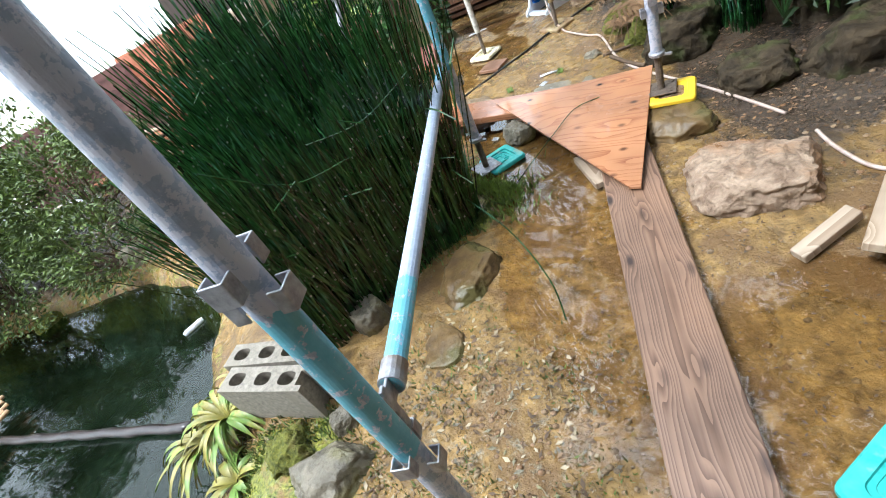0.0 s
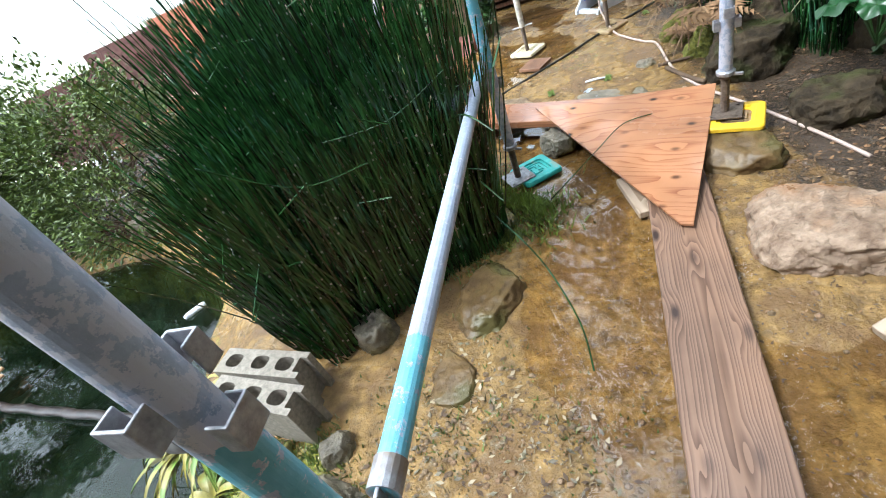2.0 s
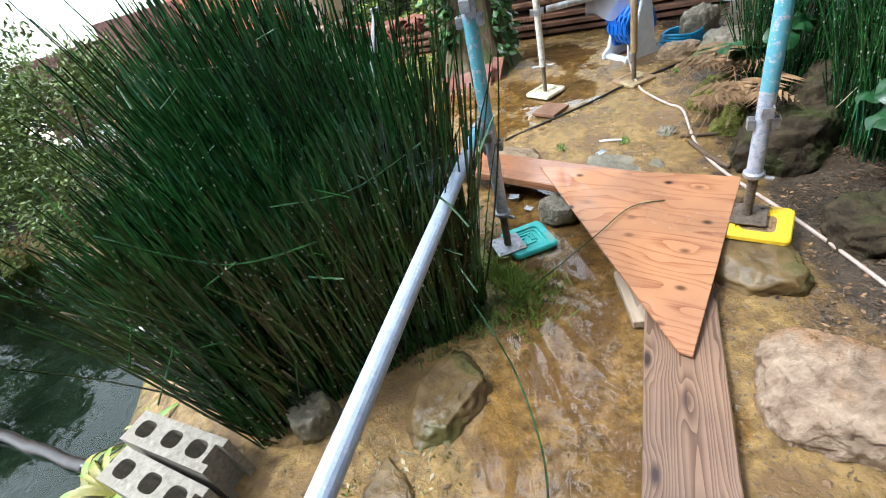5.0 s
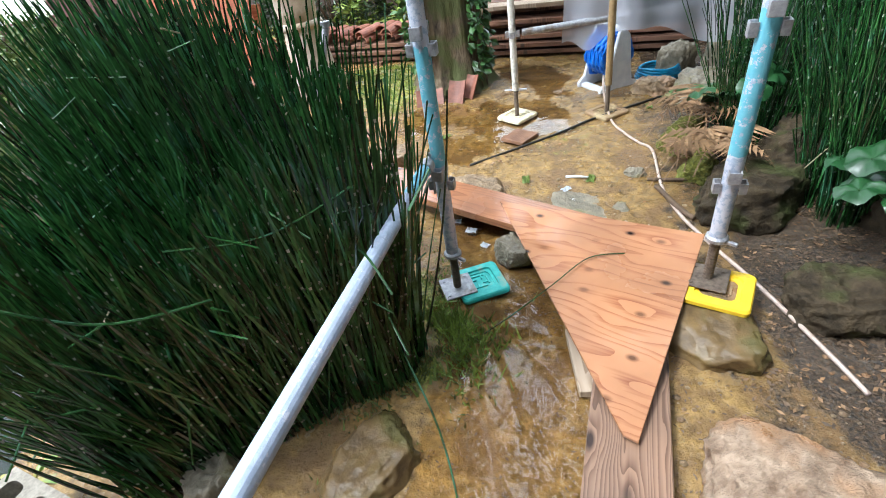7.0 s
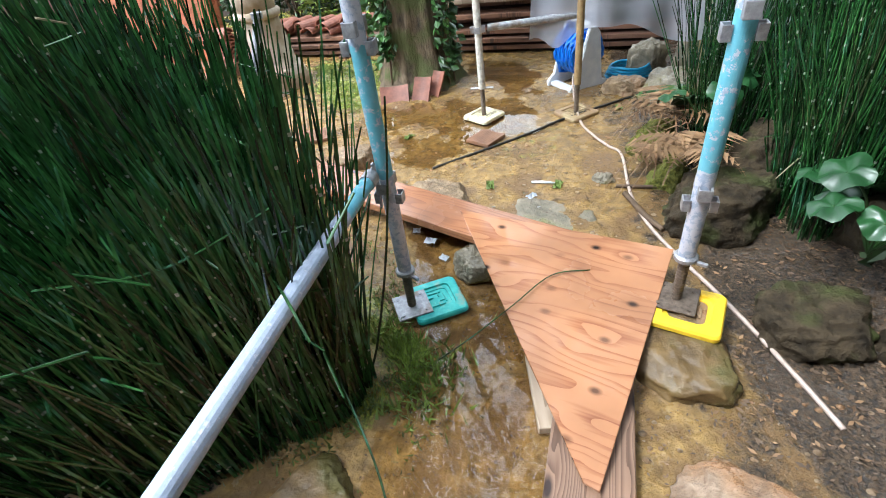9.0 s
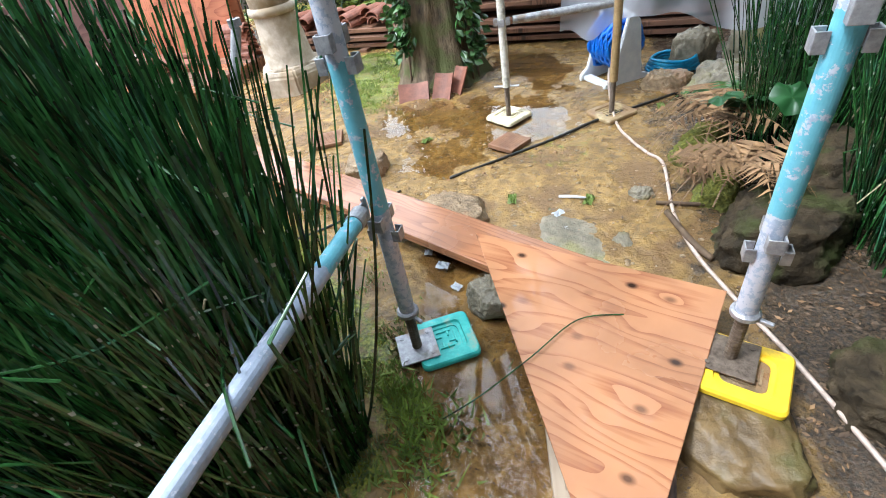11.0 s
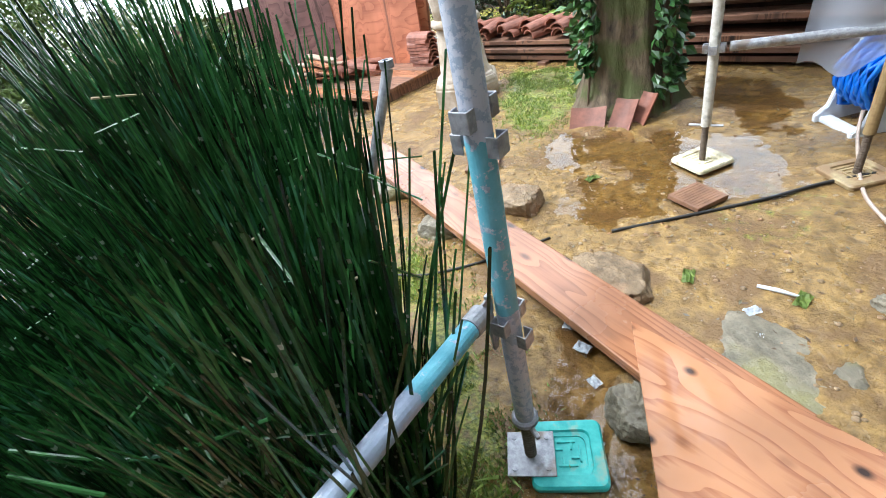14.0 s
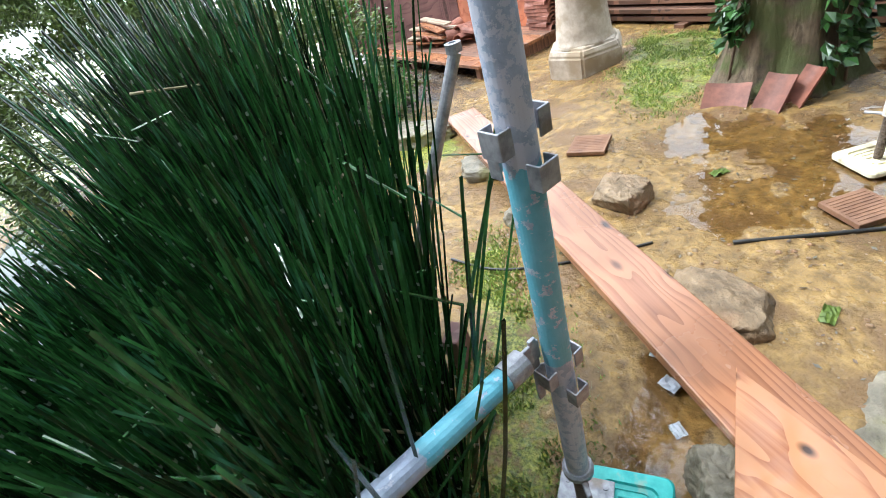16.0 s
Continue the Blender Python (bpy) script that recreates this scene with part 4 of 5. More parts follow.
def barrel_tile(at, turn, tilt=0.0, roll=0.0, label="terracotta barrel roof tile in a loose heap"):
    bm = bmesh.new()
    n = 8
    ring = []
    for r in (0.075, 0.061):
        ring.append([[bm.verts.new((x, r * (1 - 0.08 * (x > 0)) * math.cos(math.pi * i / n), r * math.sin(math.pi * i / n) * 0.8)) for i in range(n + 1)] for x in (-0.15, 0.15)])
    for a, s in ((0, 1), (1, -1)):
        for i in range(n):
            f = (ring[a][0][i], ring[a][0][i + 1], ring[a][1][i + 1], ring[a][1][i])
            bm.faces.new(f[::s])
    for e in (0, 1):
        for i in range(n):
            bm.faces.new((ring[0][e][i], ring[0][e][i + 1], ring[1][e][i + 1], ring[1][e][i]))
    for i in (0, n):
        bm.faces.new((ring[0][0][i], ring[0][1][i], ring[1][1][i], ring[1][0][i]))
    bmesh.ops.recalc_face_normals(bm, faces=bm.faces)
    return tagged(part("barrel_tile", bm, TERRACOTTA, m=pose(*at, roll, tilt, turn)), label, "roof tile", "heaped roof tiles")


tile0 = barrel_tile((-1.55, 5.95, 0.235), 80)
for k in range(20):
    s = 0.35 + (k % 10) * 0.145 + rnd.uniform(-0.03, 0.03)
    q = stack_a + along * s + back * (0.2 + 0.12 * (k % 2))
    copy_thing(tile0, pose(q.x, q.y, 0.235 + 0.055 * (k // 10) + rnd.uniform(0, 0.012), rnd.uniform(-14, 14), rnd.uniform(-6, 6), 70 + rnd.uniform(-20, 20)))
for k in range(9):
    copy_thing(tile0, pose(-2.93 + rnd.uniform(-0.02, 0.02), 5.55, 0.14 + 0.032 * k, rnd.uniform(-3, 3), 0, -12 + rnd.uniform(-6, 6)))

# deck of wide boards
p = thing("low_deck", pose(-2.92, 4.6, 0), "low weathered deck of wide wet boards", "deck")
for k in range(7):
    bm = box(bmesh.new(), (2.6 + rnd.uniform(-0.05, 0.05), 0.185, 0.03), (-1.3, 0.1 + k * 0.19, 0.12), 0.004)
    part("board", bm, TIMBER if k % 3 else PLANK_RED, p, m=pose(0, 0, rnd.uniform(0, 0.004), 0, 0, -10))
for x in (-0.06, -1.3, -2.5):
    part("joist", box(bmesh.new(), (0.06, 1.3, 0.12), (x, 0.68, 0.045), 0.004), TIMBER, p, m=pose(0, 0, 0, 0, 0, -10))


def standing_panel(at, size, turn, lean, mat, label):
    bm = box(bmesh.new(), (size[0], 0.014, size[1]), (0, 0, size[1] / 2), 0.002)
    return tagged(part("plywood_sheet", bm, mat, m=pose(*at, lean, 0, turn)), label, "plywood", "standing panels")


standing_panel((-3.75, 5.72, 0.13), (1.55, 1.05), -8, -6, PANEL, "red-brown stained plywood sheet leaning upright")
standing_panel((-4.75, 5.6, 0.13), (0.95, 1.0), 25, -4, PANEL_DARK, "dark violet-brown plywood sheet leaning upright")
standing_panel((-3.25, 5.8, 0.13), (0.6, 0.62), -12, -9, PLY, "orange plywood piece leaning on a panel")
standing_panel((-5.5, 5.1, 0.13), (1.1, 0.85), 40, -4, PANEL_DARK, "dark plywood sheet leaning upright behind the bush")
for k in range(16):
    copy_thing(tile0, pose(-4.35 + 0.11 * (k % 8) + rnd.uniform(-0.04, 0.04), 5.25 + 0.12 * (k // 8) + rnd.uniform(-0.03, 0.03), 0.16 + rnd.uniform(0, 0.09), rnd.uniform(-30, 30), rnd.uniform(-20, 20), rnd.uniform(20, 140)))
for k in range(6):
    plank("broken_board", (-4.5 + rnd.uniform(-0.1, 0.1), 5.1 + 0.05 * k, 0.22 + 0.035 * k), (-3.85 + rnd.uniform(-0.15, 0.15), 5.2 + rnd.uniform(-0.12, 0.12), 0.2 + 0.03 * k), 0.09, 0.018, PALE if k % 2 else PLANK_RED, "broken board on a heap of tiles", "board", 0.003, "broken boards")

# ---- hose reel, hoses, cable, sheet ----
p = thing("hose_reel", pose(0.5, 4.5, 0.0, 0, 0, -58), "white and blue plastic garden hose reel", "hose reel")
for s in (-1, 1):
    bm = bmesh.new()
    prof = [(-0.17, 0.0), (0.17, 0.0), (0.17, 0.035), (0.1, 0.06), (0.06, 0.38), (0.02, 0.42), (-0.03, 0.41), (-0.06, 0.3), (-0.12, 0.08), (-0.17, 0.04)]
    va = [bm.verts.new((s * 0.13 - 0.014, x, z)) for x, z in prof]
    vb = [bm.verts.new((s * 0.13 + 0.014, x, z)) for x, z in prof]
    bm.faces.new(va)
    bm.faces.new(vb[::-1])
    for i in range(len(prof)):
        j = (i + 1) % len(prof)
        bm.faces.new((va[j], va[i], vb[i], vb[j]))
    bmesh.ops.recalc_face_normals(bm, faces=bm.faces)
    bmesh.ops.bevel(bm, geom=list(bm.edges), offset=0.005, segments=2, affect="EDGES")
    part("side_frame", bm, WHITE, p)
turn_y = Matrix.Rotation(math.pi / 2, 4, "Y")
bm = lathe(bmesh.new(), [(0.06, -0.11), (0.06, 0.11)], 20)
bmesh.ops.transform(bm, matrix=Matrix.Translation((0, 0, 0.24)) @ turn_y, verts=bm.verts)
part("drum", bm, BLUE, p)
bm = bmesh.new()
pts = []
for k in range(420):
    a = k * math.tau / 24
    layer = k // 200
    x = -0.1 + 0.2 * ((k % 200) / 200 if layer % 2 == 0 else 1 - (k % 200) / 200)
    r = 0.105 + 0.026 * layer + 0.008 * math.sin(k * 1.7)
    pts.append((x, r * math.cos(a), 0.24 + r * math.sin(a)))
tube(bm, pts, 0.012, 7)
part("wound_hose", bm, BLUE, p, smooth=True)
part("base_bar", box(bmesh.new(), (0.3, 0.06, 0.03), (0, -0.12, 0.017), 0.008), WHITE, p)
part("handle", tube(bmesh.new(), spline([(-0.13, -0.01, 0.4), (-0.1, -0.03, 0.44), (0.1, -0.03, 0.44), (0.13, -0.01, 0.4)]), 0.014, 10), WHITE, p, smooth=True)
part("crank", box(bmesh.new(), (0.03, 0.02, 0.14), (-0.165, 0, 0.27), 0.006), WHITE, p)
bm = bmesh.new()
pts = [(0.16 * math.cos(k * 0.35) * (1 - k * 0.002), 0.11 * math.sin(k * 0.35), 0.013 + 0.0009 * k + 0.006 * math.sin(k)) for k in range(90)]
tube(bm, pts, 0.011, 7)
tagged(part("coiled_hose", bm, CYANHOSE, m=pose(0.86, 4.55, 0.01), smooth=True), "loose coil of blue garden hose on the mud", "hose")


def laid_line(name, pts, radius, mat, label, category, lift=0.0):
    pts = spline([(x, y, max(ground_height(x, y), -0.004) + radius + lift + (q[0] if q else 0)) for x, y, *q in pts], 7)
    bm = tube(bmesh.new(), pts, radius, 8)
    return tagged(part(name, bm, mat, smooth=True), label, category)


laid_line("garden_hose", [(0.455, 4.35, 0.1), (0.45, 4.2, 0.03), (0.468, 3.83), (0.52, 3.6), (0.585, 3.45), (0.64, 3.33), (0.627, 2.963), (0.66, 2.71), (0.74, 2.459), (0.829, 2.243), (0.924, 1.934), (0.97, 1.78)], 0.0075, PINKHOSE, "pale pinkish garden hose trailing over mud", "hose")
laid_line("garden_hose", [(0.98, 1.6), (0.97, 1.45), (1.0, 1.3), (1.12, 1.24), (1.4, 1.3)], 0.0075, PINKHOSE, "pale end of hose beside the boulder", "hose")
laid_line("cable", [(-0.385, 3.3), (-0.106, 3.493), (0.146, 3.681), (0.355, 3.863), (0.655, 4.053), (0.9, 4.2)], 0.008, BLACK, "thin black cable lying on the mud", "cable")
laid_line("cable", [(-0.62, 3.17), (-0.8, 2.95), (-1.05, 2.75), (-1.3, 2.7)], 0.006, BLACK, "thin black cable running under the plank", "cable")
laid_line("stick", [(0.6, 2.95), (0.66, 2.75), (0.71, 2.66)], 0.012, TWIG, "dark wet stick beside the hose", "stick")
laid_line("stick", [(0.57, 3.02), (0.75, 3.0)], 0.009, TWIG, "dark wet stick on the mud", "stick")

p = thing("plastic_sheet", pose(0, 0, 0), "milky translucent plastic sheet hanging over the scaffold", "plastic sheet")
NXS, NZS = 60, 30
vs, fs = [], []
for j in range(NZS + 1):
    for i in range(NXS + 1):
        u, w = i / NXS, j / NZS
        x = 0.16 + 1.75 * u + 0.05 * w
        hem = 0.46 - 0.1 * math.exp(-((u - 0.09) / 0.05) ** 2) + 0.07 * math.exp(-((u - 0.22) / 0.07) ** 2) - 0.11 * smooth(0.3, 0.6, u) + 0.03 * math.sin(u * 23)
        z = hem + (1.35 - hem) * w
        y = 4.1 + 0.1 * u + 0.05 * math.sin(u * 17 + w * 2) * (1 - 0.6 * w) + 0.025 * math.sin(u * 41 + 1) * (1 - w) - 0.06 * (1 - w)
        vs.append((x, y, z))
for j in range(NZS):
    for i in range(NXS):
        a = j * (NXS + 1) + i
        fs.append((a, a + 1, a + NXS + 2, a + NXS + 1))
raw("sheet", vs, fs, SHEET, p, smooth=True)
rail("scaffold_rail", (D[0], D[1] + 0.06, 1.37), (2.0, 4.24, 1.36), STEEL, "galvanised tube carrying the plastic sheet", wedges=False)

# ---- pads, pond things ----
pad((0.503, 0.39, 0.006), 33, TEAL, "teal plastic pad lying in a puddle", 0.22)
bm = tube(bmesh.new(), [(-0.07, 0, 0), (-0.05, 0, 0.002), (0.05, 0, 0.002), (0.07, 0, 0)], 0.02, 12, [0.7, 1, 1, 0.8])
tagged(part("plastic_float", bm, WHITE, m=pose(-2.35, 1.95, -0.195, 0, 0, 48), smooth=True), "white plastic float on the pond", "float")
bm = tube(bmesh.new(), [(0.05 * i, 0.004 * math.sin(i), -0.002 * i * 0.2) for i in range(34)], 0.026, 10, [1.12 if i % 8 == 0 else 1 for i in range(34)])
tagged(part("bamboo_pole", bm, DARKBAMBOO, m=pose(-3.55, 1.42, -0.16, 0, 0, -9), smooth=True), "dark wet bamboo pole lying across the pond", "bamboo")
p = thing("bamboo_screen", pose(-3.6, 1.55, -0.12, 0, 0, 75), "bundle of tan bamboo canes over the water", "bamboo")
for k in range(11):
    part("cane", tube(bmesh.new(), [(-1.3, 0.032 * k, 0.002 * (k % 3)), (rnd.uniform(0.0, 0.08) + 0.01 * k, 0.032 * k + rnd.uniform(-0.006, 0.006), 0.02)], 0.0135, 8), BAMBOO, p)
part("tie_band", box(bmesh.new(), (0.008, 0.37, 0.034), (-0.18, 0.16, 0.012), 0.003), BLACK, p)


# ---- plants ----
def stems(count, place, height, lean, seed, radius=0.0034):
    """Many jointed upright rods: their vertices and faces, green with pale joints."""
    rnd = random.Random(seed)
    V, F, S = [], [], []
    for _ in range(count):
        x, y = place(rnd)
        h = height(x, y) * rnd.choice((1.0, 0.95, 0.9, 0.85, 0.7, 0.55)) * rnd.uniform(0.9, 1.06)
        lx, ly = lean(x, y, rnd)
        r = radius * rnd.uniform(0.7, 1.25)
        nseg = 7
        z0 = ground_height(x, y) - 0.01
        bend, wx, wp = rnd.uniform(0.7, 1.8), rnd.uniform(0, 0.013), rnd.uniform(0, 6.28)
        rings = []
        for j in range(nseg + 1):
            w = j / nseg
            rings.append((x + lx * h * w ** bend + wx * math.sin(w * 4 + wp), y + ly * h * w ** bend + wx * math.cos(w * 4 + wp), z0 + h * w * (1 - 0.12 * (lx * lx + ly * ly)), r * (1 - 0.45 * w)))
        joints = [q for q in range(1, nseg) if rnd.random() < 0.26]
        full = []
        for j, (a, b, c, rr) in enumerate(rings):
            if j in joints:
                d = 0.004
                full += [((a, b, c - d), rr, 0), ((a, b, c + d), rr * 1.12, 1)]
            else:
                full.append(((a, b, c), rr, 0))
        base = len(V)
        for (a, b, c), rr, _s in full:
            for k in range(3):
                V.append((a + rr * math.cos(k * 2.094), b + rr * math.sin(k * 2.094), c))
        for j in range(len(full) - 1):
            for k in range(3):
                o = base + 3 * j
                F.append((o + k, o + (k + 1) % 3, o + 3 + (k + 1) % 3, o + 3 + k))
                S.append(full[j + 1][2])
    return V, F, S


def in_poly(poly):
    x0, x1 = min(q[0] for q in poly), max(q[0] for q in poly)
    y0, y1 = min(q[1] for q in poly), max(q[1] for q in poly)

    def place(rnd):
        while True:
            x, y = rnd.uniform(x0, x1), rnd.uniform(y0, y1)
            if inside(x, y, poly):
                return x, y
    return place


def horsetails(name, poly, count, height, seed, label, splay=0.22, radius=0.004, singles=190):
    cx, cy = sum(q[0] for q in poly) / len(poly), sum(q[1] for q in poly) / len(poly)

    def lean(x, y, rnd):
        east = 0.35 if x > cx and splay < 0.3 else 1.0
        return splay * east * (x - cx) + rnd.gauss(0, 0.1), splay * 0.6 * (y - cy) + rnd.gauss(0, 0.1)

    p = thing(name, pose(0, 0, 0), label, "horsetail")
    V, F, S = stems(count, in_poly(poly), height, lean, seed, radius)
    tagged(raw("stem_bulk", V, F, [STEM, NODE], p, slots=S), kind="stuff")
    rnd = random.Random(seed + 1)
    place = in_poly(poly)
    for k in range(singles):
        x, y = place(rnd)
        a = rnd.uniform(0, math.tau)
        h = height(x, y) * rnd.uniform(0.3, 0.95)
        lx, ly = lean(x, y, rnd)
        z = ground_height(x, y)
        kink = Vector((x + lx * h, y + ly * h, z + h * 0.9))
        end = kink + Vector((math.cos(a) * rnd.uniform(0.05, 0.17), math.sin(a) * rnd.uniform(0.05, 0.17), rnd.uniform(-0.15, 0.15)))
        bm = tube(bmesh.new(), [(x, y, z), (x + lx * h * 0.5, y + ly * h * 0.5, z + h * 0.5), kink, end], radius * 0.9, 5, [1, 0.95, 0.85, 0.6])
        part("bent_stem", bm, DEADSTEM if k % 6 == 0 else STEM, p)
    return p


def tall(x, y):
    return 1.32 - 0.3 * smooth(-1.0, -0.4, x) - 0.12 * smooth(2.1, 2.4, y) - 0.45 * smooth(2.1, 1.6, y) * smooth(-0.4, -0.8, x)


horsetails("horsetail_clump", CLUMP, 4000, tall, 11, "dense dark green horsetail clump between pond and puddle", 0.24, 0.0047, 220)
horsetails("horsetail_clump", [(0.95, 3.25), (1.3, 3.2), (1.42, 3.55), (1.2, 3.85), (0.98, 3.65)], 330, lambda x, y: 0.95, 12, "open horsetail clump among rocks", 0.5, 0.0032, 14)
horsetails("horsetail_clump", [(1.15, 2.55), (1.55, 2.4), (1.85, 2.7), (1.8, 3.2), (1.4, 3.3), (1.15, 2.9)], 1100, lambda x, y: 0.9, 13, "dark horsetail clump in the shaded bank", 0.4, 0.0042, 30)

# stray stems lying over the boards and the puddle
for k, pts in enumerate(([(-0.132, 1.937, 0.030), (-0.023, 1.985, 0.090), (0.110, 2.102, 0.125), (0.241, 2.244, 0.135), (0.374, 2.278, 0.130)], [(-0.38, 1.75, 0.2), (-0.2, 1.5, 0.1), (-0.1, 1.25, 0.02), (-0.08, 1.05, 0.012)],
                         [(-0.5, 1.8, 0.5), (-0.33, 1.62, 0.66), (-0.22, 1.5, 0.63)], [(-0.75, 1.5, 0.75), (-0.55, 1.6, 0.72), (-0.35, 1.72, 0.78)], [(-0.95, 1.2, 0.9), (-0.78, 1.3, 0.72), (-0.6, 1.42, 0.68)])):
    tagged(part("stray_stem", tube(bmesh.new(), spline(pts, 6), 0.0032 if k else 0.0022, 6), STEM), "fallen horsetail stem lying across", "stem", "stray stems")


def leaf_cloud(count, where, size, seed, cup=0.25, slim=0.45, sag=0.2):
    """Many small folded leaves: where(rnd) gives a place and an outward way."""
    rnd = random.Random(seed)
    V, F = [], []
    for _ in range(count):
        c, out = where(rnd)
        d = (Vector(out) + Vector((rnd.gauss(0, 0.6), rnd.gauss(0, 0.6), rnd.gauss(0, 0.5) - sag))).normalized()
        side = d.cross(Vector((rnd.gauss(0, 1), rnd.gauss(0, 1), rnd.gauss(0, 1)))).normalized()
        up = side.cross(d)
        s = size * rnd.uniform(0.6, 1.3)
        c = Vector(c)
        b = len(V)
        V += [c, c + d * s * 0.5 + side * s * slim * 0.5 + up * s * cup * 0.3, c + d * s - up * s * 0.1, c + d * s * 0.5 - side * s * slim * 0.5 + up * s * cup * 0.3]
        F += [(b, b + 1, b + 2), (b, b + 2, b + 3)]
    return V, F


def shrub(name, at, size, count, leaf, mat, label, seed, category="shrub", branches=16):
    """A mounded shrub: woody branches and an uneven shell of leaf tufts with gaps."""
    rnd = random.Random(seed)
    p = thing(name, pose(0, 0, 0), label, category)
    tufts = []
    for _ in range(int(70 * (size[0] + size[1]))):
        a, w = rnd.uniform(0, math.tau), math.acos(rnd.uniform(-0.15, 1))
        k = rnd.uniform(0.72, 1.0) * (1 + 0.22 * noise.noise(Vector((math.cos(a) * 2, math.sin(a) * 2, w * 2 + seed))))
        d = Vector((math.sin(w) * math.cos(a), math.sin(w) * math.sin(a), math.cos(w)))
        tufts.append((Vector(at) + Vector((d.x * size[0] * k, d.y * size[1] * k, d.z * size[2] * k + 0.1 * size[2])), d))

    def where(r):
        c, d = r.choice(tufts)
        return c + Vector((r.gauss(0, 0.055), r.gauss(0, 0.055), r.gauss(0, 0.04))) * (1 + size[0] * 0.4), d

    V, F = leaf_cloud(count, where, leaf, seed + 1)
    tagged(raw("foliage", V, F, mat, p), kind="stuff")
    for k in range(branches):
        c, d = tufts[rnd.randrange(len(tufts))]
        mid = (Vector(at) * 0.6 + c * 0.4) + Vector((rnd.gauss(0, 0.05), rnd.gauss(0, 0.05), 0.02))
        part("branch", tube(bmesh.new(), spline([Vector(at) - Vector((0, 0, 0.1)), mid, c], 4), 0.014, 6, [1 - 0.75 * i / 8 for i in range(9)]), TWIG, p)
    return p


shrub("azalea_shrub", (-3.95, 3.55, 0.15), (0.95, 0.75, 1.0), 11000, 0.05, LEAF, "rounded azalea shrub on the pond bank", 31)
shrub("azalea_shrub", (-5.4, 3.3, 0.1), (1.1, 0.8, 1.5), 15000, 0.055, LEAF, "rounded azalea shrub overhanging the pond", 32)
shrub("azalea_shrub", (-3.5, 2.95, -0.05), (0.55, 0.4, 0.55), 4000, 0.045, LEAF, "low azalea growth at the water", 33)
shrub("azalea_shrub", (-4.7, 2.85, -0.1), (0.8, 0.45, 1.0), 9000, 0.045, LEAF, "low azalea growth at the water", 34)
shrub("azalea_shrub", (-5.9, 2.2, 0.0), (1.1, 1.2, 1.9), 30000, 0.06, LEAF, "rounded azalea shrub beyond the pond", 35)
shrub("dark_shrub", (2.25, 2.4, 0.2), (0.85, 0.9, 1.9), 11000, 0.075, HEDGE, "dark evergreen shrub in the shaded bank", 36)
shrub("dark_shrub", (2.3, 3.7, 0.2), (0.8, 0.9, 2.0), 11000, 0.075, HEDGE, "dark evergreen shrub in the shaded bank", 37)
shrub("dark_shrub", (2.2, 1.0, 0.1), (0.8, 0.8, 1.7), 8000, 0.075, HEDGE, "dark evergreen shrub in the shaded bank", 38)
shrub("bright_shrub", (-1.6, 7.2, 0.1), (1.1, 0.6, 1.1), 5000, 0.1, BRIGHT, "bright green broad-leaved shrub behind the timber", 39)
shrub("bright_shrub", (-0.3, 7.3, 0.1), (0.9, 0.6, 0.9), 3500, 0.1, HEDGE, "green broad-leaved shrub behind the timber", 40)
shrub("bright_shrub", (-2.9, 7.4, 0.1), (0.9, 0.6, 1.3), 3500, 0.1, HEDGE, "green broad-leaved shrub behind the timber", 41)

# added unseen trees whose crowns close the sky over the bank and dim it
def canopy_tree(at, height, spread, lean, seed, leaves, label):
    """A forked trunk with limbs, twigs and a broken crown of many small leaves."""
    rnd = random.Random(seed)
    p = thing("evergreen_tree", pose(*at), label, "tree")
    fork = Vector((lean[0] * 0.3, lean[1] * 0.3, height * 0.55))
    part("trunk", tube(bmesh.new(), spline([(0, 0, -0.1), fork * 0.5 + Vector((0.05, 0.03, 0)), fork], 6), 0.13, 12, [1.25 - 0.045 * i for i in range(13)]), BARK, p, smooth=True)
    ends = []
    for k in range(12):
        a = k * 2.4 + rnd.uniform(-0.3, 0.3)
        d = spread * rnd.uniform(0.45, 1.0)
        e = Vector((lean[0] + d * math.cos(a), lean[1] + d * math.sin(a), height * rnd.uniform(0.75, 1.05)))
        mid = fork.lerp(e, 0.5) + Vector((0, 0, 0.2))
        part("limb", tube(bmesh.new(), spline([fork, mid, e], 5), 0.06, 7, [1 - 0.075 * i for i in range(11)]), BARK, p)
        for _ in range(10):
            t = e.lerp(mid, rnd.random()) + Vector((rnd.gauss(0, 0.32), rnd.gauss(0, 0.32), rnd.gauss(0, 0.25)))
            ends.append(t)
        part("twig", tube(bmesh.new(), [mid, ends[-1]], 0.02, 5, [1, 0.4]), BARK, p)
    V, F = leaf_cloud(leaves, lambda r: (lambda c: (c + Vector((r.gauss(0, 0.15), r.gauss(0, 0.15), r.gauss(0, 0.1))), (0, 0, 0.2)))(r.choice(ends)), 0.09, seed + 1)
    tagged(raw("crown", V, F, HEDGE, p), kind="stuff")


canopy_tree((2.7, 3.1, 0.2), 4.4, 1.7, (-1.0, 0.0), 201, 12000, "added evergreen tree out of view, leaning over and shading the bank")
canopy_tree((2.7, 0.6, 0.2), 4.2, 1.6, (-0.9, -0.2), 202, 11000, "added evergreen tree out of view, closing the sky over the bank")
canopy_tree((1.6, 6.6, 0.0), 4.6, 1.7, (-0.3, -0.6), 203, 11000, "added evergreen tree out of view, closing the sky behind the timber stack")

